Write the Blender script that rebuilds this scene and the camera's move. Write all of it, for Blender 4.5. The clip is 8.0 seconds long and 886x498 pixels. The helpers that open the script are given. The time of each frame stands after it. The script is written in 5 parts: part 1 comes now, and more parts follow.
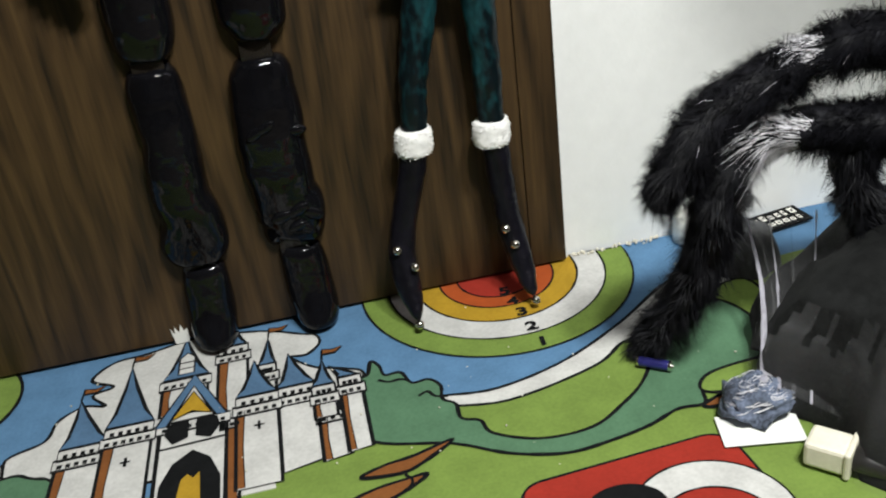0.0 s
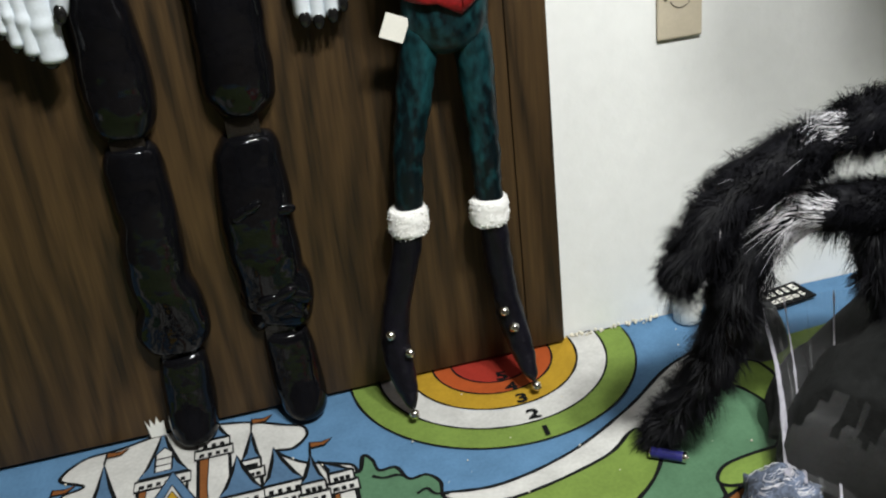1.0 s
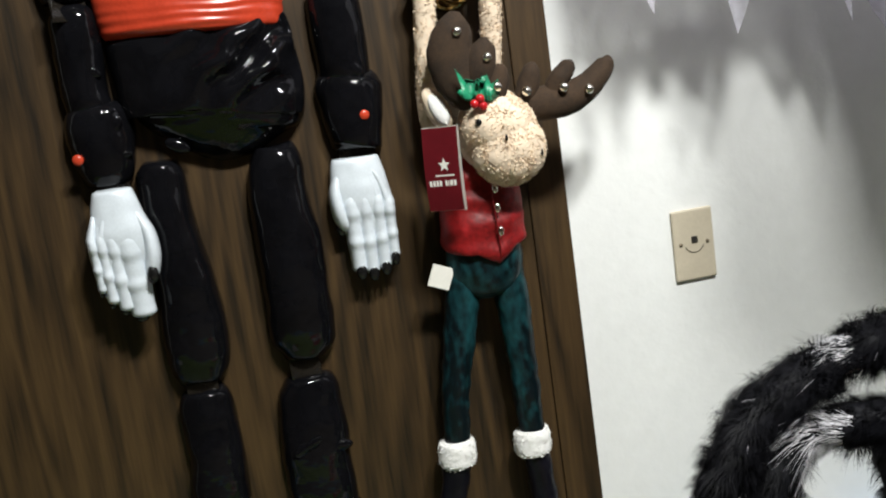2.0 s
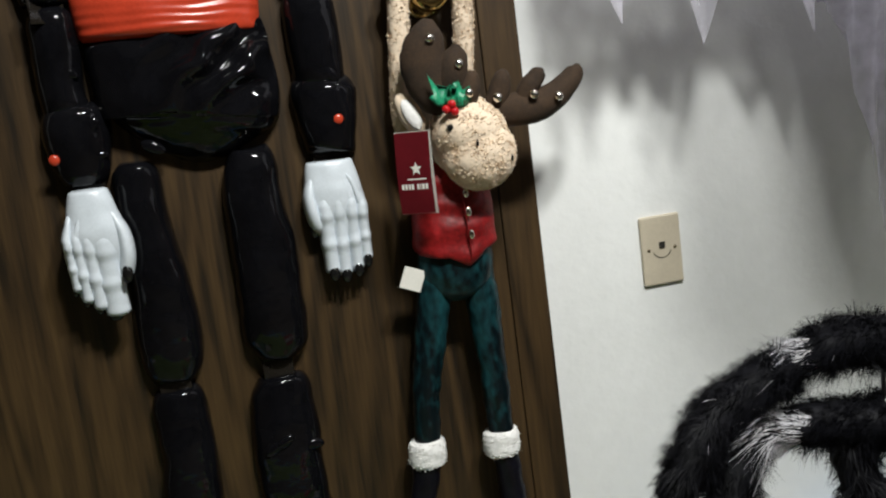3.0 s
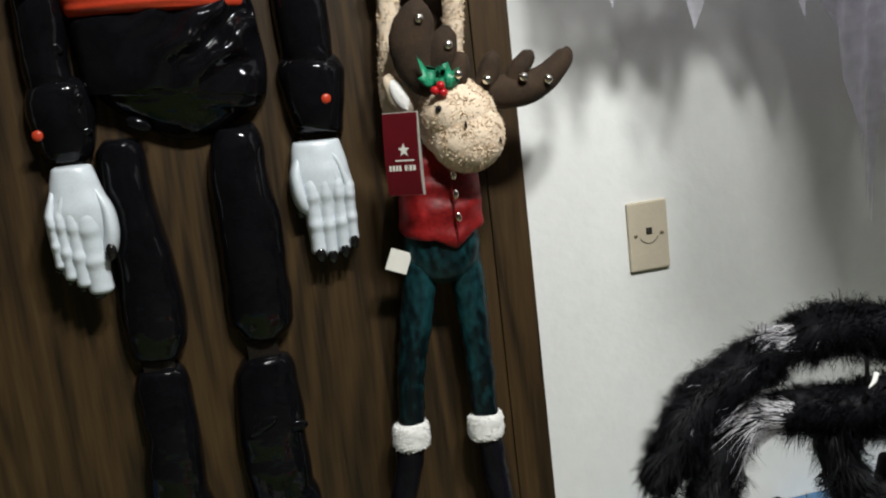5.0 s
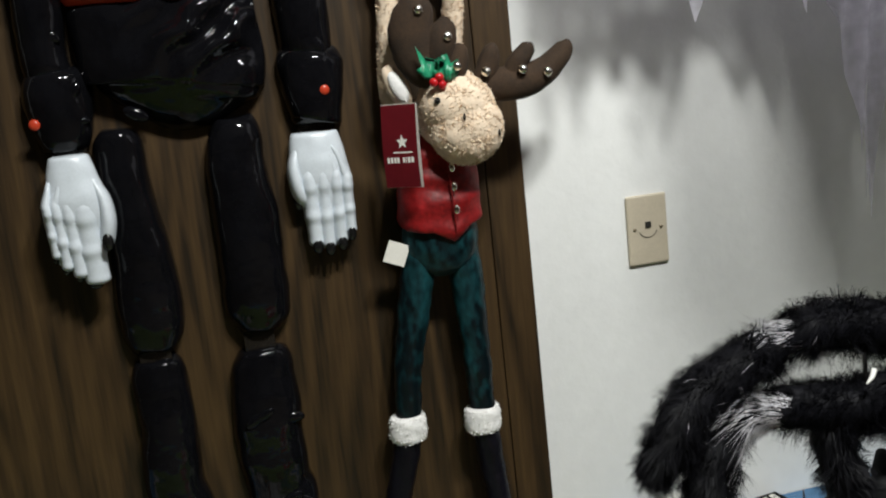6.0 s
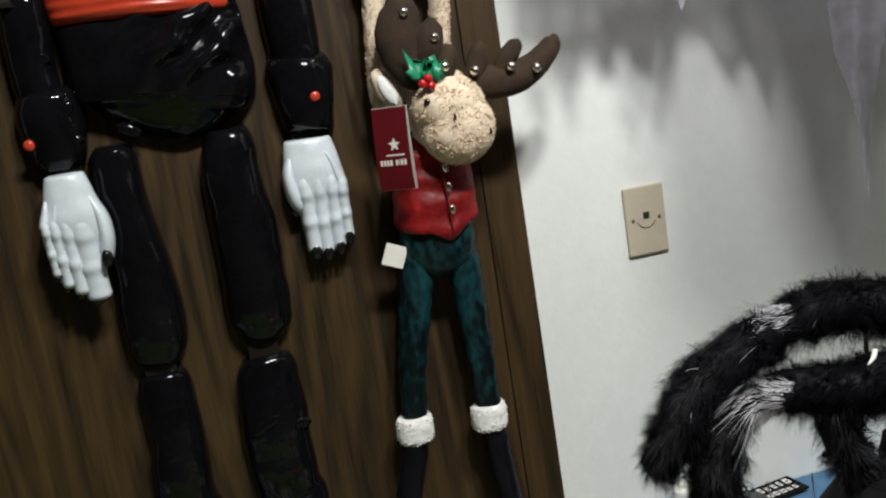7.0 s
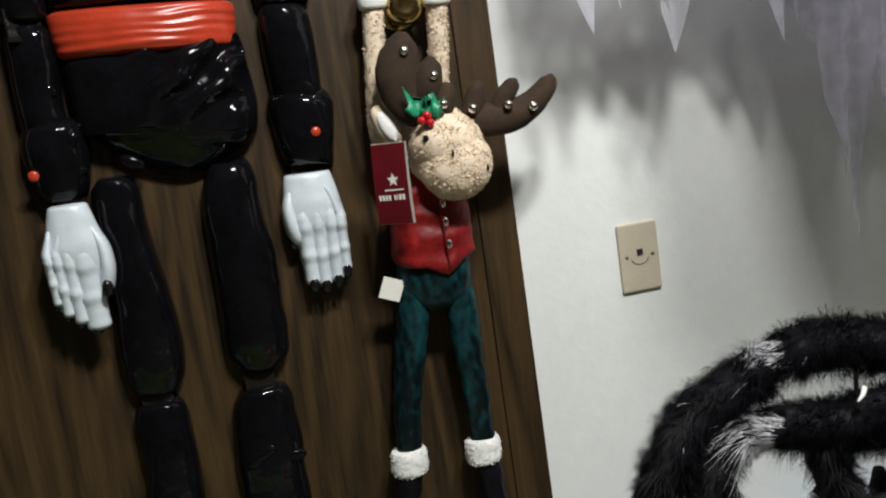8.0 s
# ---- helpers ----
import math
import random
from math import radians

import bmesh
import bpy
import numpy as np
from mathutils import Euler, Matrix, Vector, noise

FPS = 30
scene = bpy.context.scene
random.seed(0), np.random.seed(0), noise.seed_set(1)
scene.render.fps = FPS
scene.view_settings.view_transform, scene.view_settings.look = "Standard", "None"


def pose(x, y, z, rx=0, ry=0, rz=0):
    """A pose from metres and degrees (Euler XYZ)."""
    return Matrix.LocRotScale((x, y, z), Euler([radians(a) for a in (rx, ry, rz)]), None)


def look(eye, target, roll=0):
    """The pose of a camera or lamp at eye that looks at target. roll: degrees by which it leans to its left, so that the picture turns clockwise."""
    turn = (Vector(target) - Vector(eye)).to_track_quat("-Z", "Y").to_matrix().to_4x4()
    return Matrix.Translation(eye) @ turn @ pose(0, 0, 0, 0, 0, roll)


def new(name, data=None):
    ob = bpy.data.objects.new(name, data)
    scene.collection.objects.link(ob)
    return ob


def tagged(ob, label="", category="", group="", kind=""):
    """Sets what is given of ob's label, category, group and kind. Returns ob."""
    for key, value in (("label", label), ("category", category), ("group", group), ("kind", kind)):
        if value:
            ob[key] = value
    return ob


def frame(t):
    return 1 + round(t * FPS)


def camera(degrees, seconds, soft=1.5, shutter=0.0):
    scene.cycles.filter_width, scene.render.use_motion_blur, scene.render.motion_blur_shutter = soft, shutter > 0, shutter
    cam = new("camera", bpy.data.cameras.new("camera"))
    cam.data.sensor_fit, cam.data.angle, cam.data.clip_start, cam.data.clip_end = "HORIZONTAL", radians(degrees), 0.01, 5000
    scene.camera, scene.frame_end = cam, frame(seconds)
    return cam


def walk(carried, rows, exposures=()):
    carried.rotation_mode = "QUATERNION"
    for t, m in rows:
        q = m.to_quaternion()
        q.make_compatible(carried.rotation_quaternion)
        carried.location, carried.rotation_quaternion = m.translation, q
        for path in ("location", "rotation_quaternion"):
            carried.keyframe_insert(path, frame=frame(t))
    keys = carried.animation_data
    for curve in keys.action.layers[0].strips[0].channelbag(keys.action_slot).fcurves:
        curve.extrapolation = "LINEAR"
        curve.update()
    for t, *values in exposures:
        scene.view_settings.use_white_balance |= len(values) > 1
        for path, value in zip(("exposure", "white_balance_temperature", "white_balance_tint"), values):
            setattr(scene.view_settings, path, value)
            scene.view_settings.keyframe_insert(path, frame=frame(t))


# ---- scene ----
cam = camera(49, 8.0, soft=2.1, shutter=0.5)
ROWS = [  # seconds, place in metres, yaw, pitch, roll
    (0, -0.399, -1.349, 0.834, -8.24, -29.13, -7.52),
    (0.5, -0.395, -1.338, 0.840, -9.15, -28.35, -8.18),
    (1, -0.434, -1.261, 0.826, -11.43, -25.58, -6.52),
    (1.2, -0.411, -1.260, 0.829, -9.31, -24.31, -6.92),
    (1.3, -0.438, -1.250, 0.801, -10.37, -19.67, -6.25),
    (1.4, -0.434, -1.269, 0.841, -9.81, -17.04, -6.56),
    (1.5, -0.469, -1.274, 0.846, -11.18, -15.90, -6.78),
    (2, -0.476, -1.385, 0.841, -11.26, -10.35, -8.26),
    (3.5, -0.469, -1.414, 0.835, -13.24, -9.97, -7.06),
    (4, -0.472, -1.412, 0.841, -13.48, -10.07, -6.86),
    (4.5, -0.472, -1.410, 0.833, -13.30, -10.64, -6.83),
    (6, -0.465, -1.405, 0.828, -13.09, -11.34, -6.26),
    (6.5, -0.462, -1.405, 0.832, -12.67, -11.88, -6.53),
    (7, -0.445, -1.414, 0.829, -12.32, -11.36, -9.08),
    (7.5, -0.439, -1.423, 0.830, -12.64, -10.44, -9.76),
    (8, -0.454, -1.432, 0.831, -13.03, -9.33, -8.29),
]
walk(cam, [(t, pose(x, y, z, 90 + p, 0, w) @ pose(0, 0, 0, 0, 0, r)) for t, x, y, z, w, p, r in ROWS], exposures=[(0, 0.58), (0.5, 0.48), (1.5, 0.60), (2.2, 0.48), (3.3, 0.16), (8, 0.12)])

# ---- light ----
world = bpy.data.worlds.new("room_world")
scene.world = world
world.use_nodes = True
world.node_tree.nodes["Background"].inputs[0].default_value = (0.9, 0.95, 1.0, 1)
world.node_tree.nodes["Background"].inputs[1].default_value = 0.03


def ceiling_lamp(place, size, watts, colour):
    data = bpy.data.lights.new("ceiling_lamp", "AREA")
    data.shape, data.size, data.energy, data.color = "SQUARE", size, watts, colour
    ob = new("ceiling_lamp", data)
    ob.matrix_world = look(place, (place[0], place[1] + 0.25, 0))
    return ob


for x in (-0.02, 0.34):
    ceiling_lamp((x, -1.50, 2.30), 0.20, 36, (0.985, 1.0, 0.965))


# ---- materials ----
def material(name, colour, rough=0.6, metal=0.0, vary=0.15, scale=30.0, bump=0.0, bump_scale=200.0, sheen=0.0, coat=0.0, spec=0.5, second=None, stretch=(1, 1, 1), relief=0.002, edge=(0.36, 0.64)):
    """A surface with colour variation at two scales and fine relief."""
    m = bpy.data.materials.new(name)
    m.use_nodes = True
    nt = m.node_tree
    bsdf = nt.nodes["Principled BSDF"]
    bsdf.inputs["Roughness"].default_value = rough
    bsdf.inputs["Metallic"].default_value = metal
    bsdf.inputs["Specular IOR Level"].default_value = spec
    bsdf.inputs["Sheen Weight"].default_value = sheen
    bsdf.inputs["Coat Weight"].default_value = coat
    coord = nt.nodes.new("ShaderNodeTexCoord")
    mapping = nt.nodes.new("ShaderNodeMapping")
    mapping.inputs["Scale"].default_value = stretch
    nt.links.new(coord.outputs["Object"], mapping.inputs[0])
    big, small = nt.nodes.new("ShaderNodeTexNoise"), nt.nodes.new("ShaderNodeTexNoise")
    big.inputs["Scale"].default_value, small.inputs["Scale"].default_value = scale, scale * 9
    big.inputs["Detail"].default_value, small.inputs["Detail"].default_value = 4, 3
    add = nt.nodes.new("ShaderNodeMix")
    add.inputs[0].default_value = 0.4
    for a, b in ((big, 2), (small, 3)):
        nt.links.new(mapping.outputs[0], a.inputs["Vector"])
        nt.links.new(a.outputs[0], add.inputs[b])
    ramp = nt.nodes.new("ShaderNodeValToRGB")
    dark = second or tuple(c * (1 - vary) for c in colour)
    light = colour if second else tuple(min(1, c * (1 + vary)) for c in colour)
    ramp.color_ramp.elements[0].position, ramp.color_ramp.elements[1].position = edge
    ramp.color_ramp.elements[0].color, ramp.color_ramp.elements[1].color = (*dark, 1), (*light, 1)
    nt.links.new(add.outputs[0], ramp.inputs[0])
    nt.links.new(ramp.outputs[0], bsdf.inputs["Base Color"])
    if bump:
        tex = nt.nodes.new("ShaderNodeTexNoise")
        tex.inputs["Scale"].default_value, tex.inputs["Detail"].default_value = bump_scale, 3
        node = nt.nodes.new("ShaderNodeBump")
        node.inputs["Strength"].default_value, node.inputs["Distance"].default_value = bump, relief
        nt.links.new(mapping.outputs[0], tex.inputs["Vector"])
        nt.links.new(tex.outputs[0], node.inputs["Height"])
        nt.links.new(node.outputs[0], bsdf.inputs["Normal"])
    return m


def wood_material():
    """Dark walnut veneer: cathedral rings, pores and slow colour drift along the grain."""
    m = bpy.data.materials.new("walnut_veneer")
    m.use_nodes = True
    nt = m.node_tree
    bsdf = nt.nodes["Principled BSDF"]
    coord = nt.nodes.new("ShaderNodeTexCoord")

    def noise_at(stretch, scale, detail, distort=0.0):
        mapping, tex = nt.nodes.new("ShaderNodeMapping"), nt.nodes.new("ShaderNodeTexNoise")
        mapping.inputs["Scale"].default_value = stretch
        tex.inputs["Scale"].default_value, tex.inputs["Detail"].default_value = scale, detail
        tex.inputs["Distortion"].default_value = distort
        nt.links.new(coord.outputs["Object"], mapping.inputs[0])
        nt.links.new(mapping.outputs[0], tex.inputs["Vector"])
        return tex.outputs[0]

    def maths(kind, a, b):
        node = nt.nodes.new("ShaderNodeMath")
        node.operation = kind
        for i, v in enumerate((a, b)):
            if isinstance(v, (int, float)):
                node.inputs[i].default_value = v
            else:
                nt.links.new(v, node.inputs[i])
        return node.outputs[0]

    rings = maths("SINE", maths("MULTIPLY", noise_at((1, 1, 0.13), 5.0, 2.5, 0.3), 80.0), 0)
    rings = maths("MULTIPLY", maths("ADD", rings, 1.0), 0.5)
    pores = noise_at((1, 1, 0.06), 190.0, 3.0)
    streak = noise_at((1, 1, 0.07), 60.0, 6.0, 0.3)
    drift = noise_at((1, 1, 0.5), 3.5, 2.0)
    total = maths("ADD", maths("MULTIPLY", rings, 0.15), maths("ADD", maths("MULTIPLY", pores, 0.33), maths("ADD", maths("MULTIPLY", streak, 0.34), maths("MULTIPLY", drift, 0.17))))
    ramp = nt.nodes.new("ShaderNodeValToRGB")
    e = ramp.color_ramp.elements
    e[0].position, e[0].color = 0.34, (0.013, 0.0078, 0.003, 1)
    e[1].position, e[1].color = 0.72, (0.074, 0.043, 0.0155, 1)
    mid = e.new(0.52)
    mid.color = (0.043, 0.0240, 0.0088, 1)
    nt.links.new(total, ramp.inputs[0])
    nt.links.new(ramp.outputs[0], bsdf.inputs["Base Color"])
    bsdf.inputs["Roughness"].default_value = 0.5
    bsdf.inputs["Specular IOR Level"].default_value = 0.35
    bump = nt.nodes.new("ShaderNodeBump")
    bump.inputs["Strength"].default_value, bump.inputs["Distance"].default_value = 0.25, 0.001
    nt.links.new(pores, bump.inputs["Height"])
    nt.links.new(bump.outputs[0], bsdf.inputs["Normal"])
    return m


def gauze_material(name, colour, thin, scale, weave=(0.35, 0.7)):
    """Thin open weave: part of the light goes straight through, the rest is scattered on both sides."""
    m = bpy.data.materials.new(name)
    m.use_nodes = True
    nt = m.node_tree
    nt.nodes.remove(nt.nodes["Principled BSDF"])
    out = nt.nodes["Material Output"]
    diffuse, lucent, clear = (nt.nodes.new("ShaderNodeBsdf" + k) for k in ("Diffuse", "Translucent", "Transparent"))
    diffuse.inputs[0].default_value = lucent.inputs[0].default_value = (*colour, 1)
    cloth, mix = nt.nodes.new("ShaderNodeMixShader"), nt.nodes.new("ShaderNodeMixShader")
    cloth.inputs[0].default_value = 0.42
    nt.links.new(diffuse.outputs[0], cloth.inputs[1])
    nt.links.new(lucent.outputs[0], cloth.inputs[2])
    coord, tex, ramp = nt.nodes.new("ShaderNodeTexCoord"), nt.nodes.new("ShaderNodeTexNoise"), nt.nodes.new("ShaderNodeValToRGB")
    tex.inputs["Scale"].default_value, tex.inputs["Detail"].default_value = scale, 6
    ramp.color_ramp.elements[0].position, ramp.color_ramp.elements[1].position = weave
    ramp.color_ramp.elements[0].color = (thin[0],) * 3 + (1,)
    ramp.color_ramp.elements[1].color = (thin[1],) * 3 + (1,)
    nt.links.new(coord.outputs["Object"], tex.inputs["Vector"])
    nt.links.new(tex.outputs[0], ramp.inputs[0])
    nt.links.new(ramp.outputs[0], mix.inputs[0])
    nt.links.new(clear.outputs[0], mix.inputs[1])
    nt.links.new(cloth.outputs[0], mix.inputs[2])
    nt.links.new(mix.outputs[0], out.inputs[0])
    return m


WOOD = wood_material()
WALL = material("painted_plaster", (0.80, 0.805, 0.79), 0.55, vary=0.035, scale=4, bump=0.25, bump_scale=90)
# Invented surface for walls out of view, dark to dim the plastic's reflections.
UNSEEN_DARK_WALL = material("unseen_dark_wall", (0.055, 0.036, 0.022), 0.6, vary=0.35, scale=6, stretch=(6, 6, 0.4))
CEILING = material("ceiling_paint", (0.30, 0.29, 0.27), 0.85, vary=0.06, scale=6)
# Darkened, since bare floor past the mat would show in the plastic.
FLOOR = material("floor_boards_under_mat", (0.06, 0.045, 0.03), 0.6, scale=9)
LINE = material("black_print", (0.007, 0.0075, 0.008), 0.9, vary=0.3, scale=60, bump=0.5, bump_scale=900, spec=0.08)


def print_colour(name, c):
    return material(name, c, 0.92, vary=0.13, scale=22, bump=0.6, bump_scale=800, spec=0.15)


SKY = print_colour("sky_blue_print", (0.093, 0.197, 0.337))
LIME = print_colour("lime_print", (0.157, 0.232, 0.049))
SAGE = print_colour("sage_print", (0.081, 0.168, 0.096))
WHITE_INK = print_colour("white_print", (0.53, 0.525, 0.505))
RED_INK = print_colour("red_print", (0.290, 0.026, 0.016))
ORANGE_INK = print_colour("orange_print", (0.360, 0.070, 0.016))
YELLOW_INK = print_colour("yellow_print", (0.384, 0.232, 0.020))
RUST_INK = print_colour("rust_print", (0.192, 0.070, 0.020))
ROOF_INK = print_colour("roof_blue_print", (0.076, 0.145, 0.244))

BLACK_PLASTIC = material("black_vacuum_formed_plastic", (0.004, 0.004, 0.005), 0.075, vary=0.3, scale=20, bump=0.42, bump_scale=16, spec=0.24, relief=0.010)
RED_PLASTIC = material("red_vacuum_formed_plastic", (0.47, 0.046, 0.019), 0.27, vary=0.12, scale=25, bump=0.15, bump_scale=40, spec=0.45)
PALE_PLASTIC = material("white_vacuum_formed_plastic", (0.63, 0.68, 0.73), 0.33, vary=0.06, scale=35, bump=0.12, bump_scale=60)
CLEAR_STRAP = material("smoky_clear_plastic", (0.012, 0.010, 0.008), 0.15, vary=0.2, spec=0.35)

CREAM_PLUSH = material("cream_curly_plush", (0.76, 0.62, 0.47), 0.95, vary=0.10, scale=60, bump=0.4, bump_scale=170)
BROWN_PLUSH = material("brown_velvet_plush", (0.031, 0.016, 0.0065), 0.9, vary=0.4, scale=30, bump=0.4, bump_scale=500)
RED_SATIN = material("red_satin", (0.21, 0.007, 0.008), 0.5, vary=0.45, scale=18, bump=0.5, bump_scale=40, spec=0.3, relief=0.004)
# Teal patches over near-black paint the crushed pile's sheen into the colour.
GREEN_VELVET = material("green_velvet_painted_sheen", (0.009, 0.058, 0.067), 0.4, second=(0.001, 0.0045, 0.0065), edge=(0.48, 0.68), scale=11, bump=0.5, bump_scale=60, spec=0.3, stretch=(1, 1, 0.5))
NAVY_SATIN = material("dark_satin_boot", (0.005, 0.0045, 0.0075), 0.36, vary=0.4, scale=30, bump=0.6, bump_scale=55, spec=0.2, relief=0.005)
WHITE_FLEECE = material("white_fleece", (0.84, 0.83, 0.81), 0.95, vary=0.05, scale=60, bump=0.5, bump_scale=350, sheen=0.3)
SILVER = material("nickel_bell_metal", (0.80, 0.76, 0.68), 0.16, metal=1.0, vary=0.1, scale=60)
BRASS = material("aged_brass", (0.55, 0.40, 0.16), 0.2, metal=1.0, vary=0.25, scale=30)
HOLLY_FOIL = material("green_holly_foil", (0.015, 0.22, 0.11), 0.3, vary=0.4, scale=90, bump=0.6, bump_scale=220)
BERRY = material("red_berry", (0.45, 0.010, 0.014), 0.2, vary=0.2)
TAG_RED = material("wine_red_card", (0.20, 0.012, 0.020), 0.42, vary=0.08, scale=15)
CARD_WHITE = material("white_card", (0.76, 0.74, 0.68), 0.6, vary=0.05)
EYE_BLACK = material("black_bead", (0.008, 0.008, 0.008), 0.12, vary=0.1)

BEIGE = material("beige_plastic", (0.54, 0.475, 0.365), 0.38, vary=0.05, scale=25, bump=0.1, bump_scale=300)
DARK_HOLE = material("dark_socket", (0.02, 0.018, 0.015), 0.6)
SCREW = material("screw_head_metal", (0.30, 0.25, 0.18), 0.4, metal=0.8)

BLACK_FUR = material("black_long_fur", (0.006, 0.006, 0.008), 0.55, vary=0.5, scale=70, spec=0.14)
WHITE_FUR = material("white_long_fur", (0.78, 0.77, 0.81), 0.55, vary=0.2, scale=70)
DARK_CLOTH = material("charcoal_cloth", (0.009, 0.0095, 0.0095), 0.85, vary=0.45, scale=9, bump=0.6, bump_scale=120, spec=0.15)
GREY_CLOTH = material("slate_grey_cloth", (0.085, 0.088, 0.092), 0.85, vary=0.25, scale=14, bump=0.5, bump_scale=200)
BLUE_FOAM = material("blue_grey_wadding", (0.095, 0.115, 0.165), 0.95, vary=0.8, scale=28, bump=1.0, bump_scale=90)
GAUZE = gauze_material("white_tattered_gauze", (0.68, 0.66, 0.74), (0.50, 0.97), 16)
PALE_WEB = gauze_material("pale_web_strand", (0.42, 0.42, 0.435), (0.01, 0.19), 6, (0.34, 0.80))
DENSE_GAUZE = gauze_material("dense_shading_gauze", (0.78, 0.76, 0.84), (0.78, 1.0), 12)
PAPER = material("white_paper", (0.78, 0.78, 0.74), 0.75, vary=0.04, scale=12)
IVORY = material("ivory_plastic", (0.72, 0.68, 0.56), 0.4, vary=0.08, scale=20, bump=0.1, bump_scale=120)
BLACK_RUBBER = material("black_handle_plastic", (0.012, 0.011, 0.011), 0.4, vary=0.3)
BATTERY_BLUE = material("violet_battery_sleeve", (0.022, 0.022, 0.13), 0.25, vary=0.15)
CRUMB = material("plaster_crumbs", (0.62, 0.58, 0.48), 0.9, vary=0.3, scale=200)


# ---- building helpers ----
def thing(name, place, label, category, group="", kind=""):
    ob = new(name)
    ob.location = place
    ob.empty_display_size = 0.05
    return tagged(ob, label, category, group, kind)


def part(name, bm, mats, parent=None, label="", smooth=True):
    """Links a bmesh, modelled at its true place, as one mesh under a thing or a part."""
    me = bpy.data.meshes.new(name)
    bmesh.ops.recalc_face_normals(bm, faces=bm.faces)
    bm.to_mesh(me)
    bm.free()
    for m in mats if isinstance(mats, (list, tuple)) else [mats]:
        me.materials.append(m)
    for p in me.polygons:
        p.use_smooth = smooth
    ob = new(name, me)
    if parent:
        ob.parent = parent
        if parent.data is None:
            ob.matrix_parent_inverse = Matrix.Translation(-parent.location)
    if label:
        tagged(ob, label)
    return ob


def block(bm, a, b, bevel=0.0, mat=0):
    """A box from corner a to corner b, its edges rounded."""
    c = [(p + q) / 2 for p, q in zip(a, b)]
    s = [abs(q - p) for p, q in zip(a, b)]
    made = bmesh.ops.create_cube(bm, size=1, matrix=Matrix.Translation(c) @ Matrix.Diagonal((*s, 1)))
    faces = {f for v in made["verts"] for f in v.link_faces}
    for f in faces:
        f.material_index = mat
    if bevel:
        edges = {e for v in made["verts"] for e in v.link_edges}
        r = bmesh.ops.bevel(bm, geom=list(edges), offset=bevel, segments=2, affect="EDGES", profile=0.5)
        for f in r["faces"]:
            f.material_index = mat
    return bm


def ball(bm, place, radii, mat=0, u=20, v=14, turn=None, bumpy=0.0):
    m = Matrix.Translation(place) @ (turn or Matrix.Identity(4)) @ Matrix.Diagonal((*radii, 1))
    made = bmesh.ops.create_uvsphere(bm, u_segments=u, v_segments=v, radius=1, matrix=m)
    for vert in made["verts"]:
        if bumpy:
            out = (vert.co - Vector(place)).normalized()
            vert.co += out * bumpy * noise.noise(vert.co * 90)
        for f in vert.link_faces:
            f.material_index = mat
    return bm


def catmull(rows, steps):
    """Points (of any length) on a smooth curve through the rows."""
    out = []
    a = [np.array(r, float) for r in rows]
    a = [2 * a[0] - a[1]] + a + [2 * a[-1] - a[-2]]
    for i in range(1, len(a) - 2):
        p0, p1, p2, p3 = a[i - 1:i + 3]
        for k in range(steps):
            t = k / steps
            out.append(0.5 * (2 * p1 + (p2 - p0) * t + (2 * p0 - 5 * p1 + 4 * p2 - p3) * t * t + (3 * p1 - p0 - 3 * p2 + p3) * t ** 3))
    return out + [a[-2]]


def tube(bm, rows, steps=5, around=16, mat=0, front=(0, -1, 0), rough=0.0, freq=60.0, flat=False):
    """A limb through rows of (x, y, z, half width, half depth). flat: a moulded shell with a flat back. Returns its rings."""
    rings = []
    line = [r for r in catmull(rows, steps)]
    for i, r in enumerate(line):
        p = Vector(r[:3])
        tangent = (Vector(line[min(i + 1, len(line) - 1)][:3]) - Vector(line[max(i - 1, 0)][:3])).normalized()
        f = Vector(front)
        side = tangent.cross(f).normalized()
        f = side.cross(tangent).normalized()
        w, d = max(r[3], 0.001), max(r[4], 0.001)
        ring = []
        for k in range(around):
            if flat:
                a = math.pi * k / (around - 1)
                q = p + side * (w * math.cos(a)) + f * (d * math.sin(a) ** 0.75 if math.sin(a) > 1e-6 else 0)
            else:
                a = 2 * math.pi * k / around
                q = p + side * (w * math.cos(a)) + f * (d * math.sin(a))
            if rough and not (flat and k in (0, around - 1)):
                q += (q - p).normalized() * rough * noise.noise(q * freq)
            ring.append(bm.verts.new(q))
        rings.append(ring)
    for a, b in zip(rings, rings[1:]):
        for k in range(around):
            f = bm.faces.new((a[k], a[(k + 1) % around], b[(k + 1) % around], b[k]))
            f.material_index = mat
    for ring in (rings[0], rings[-1]):
        f = bm.faces.new(ring)
        f.material_index = mat
    return line


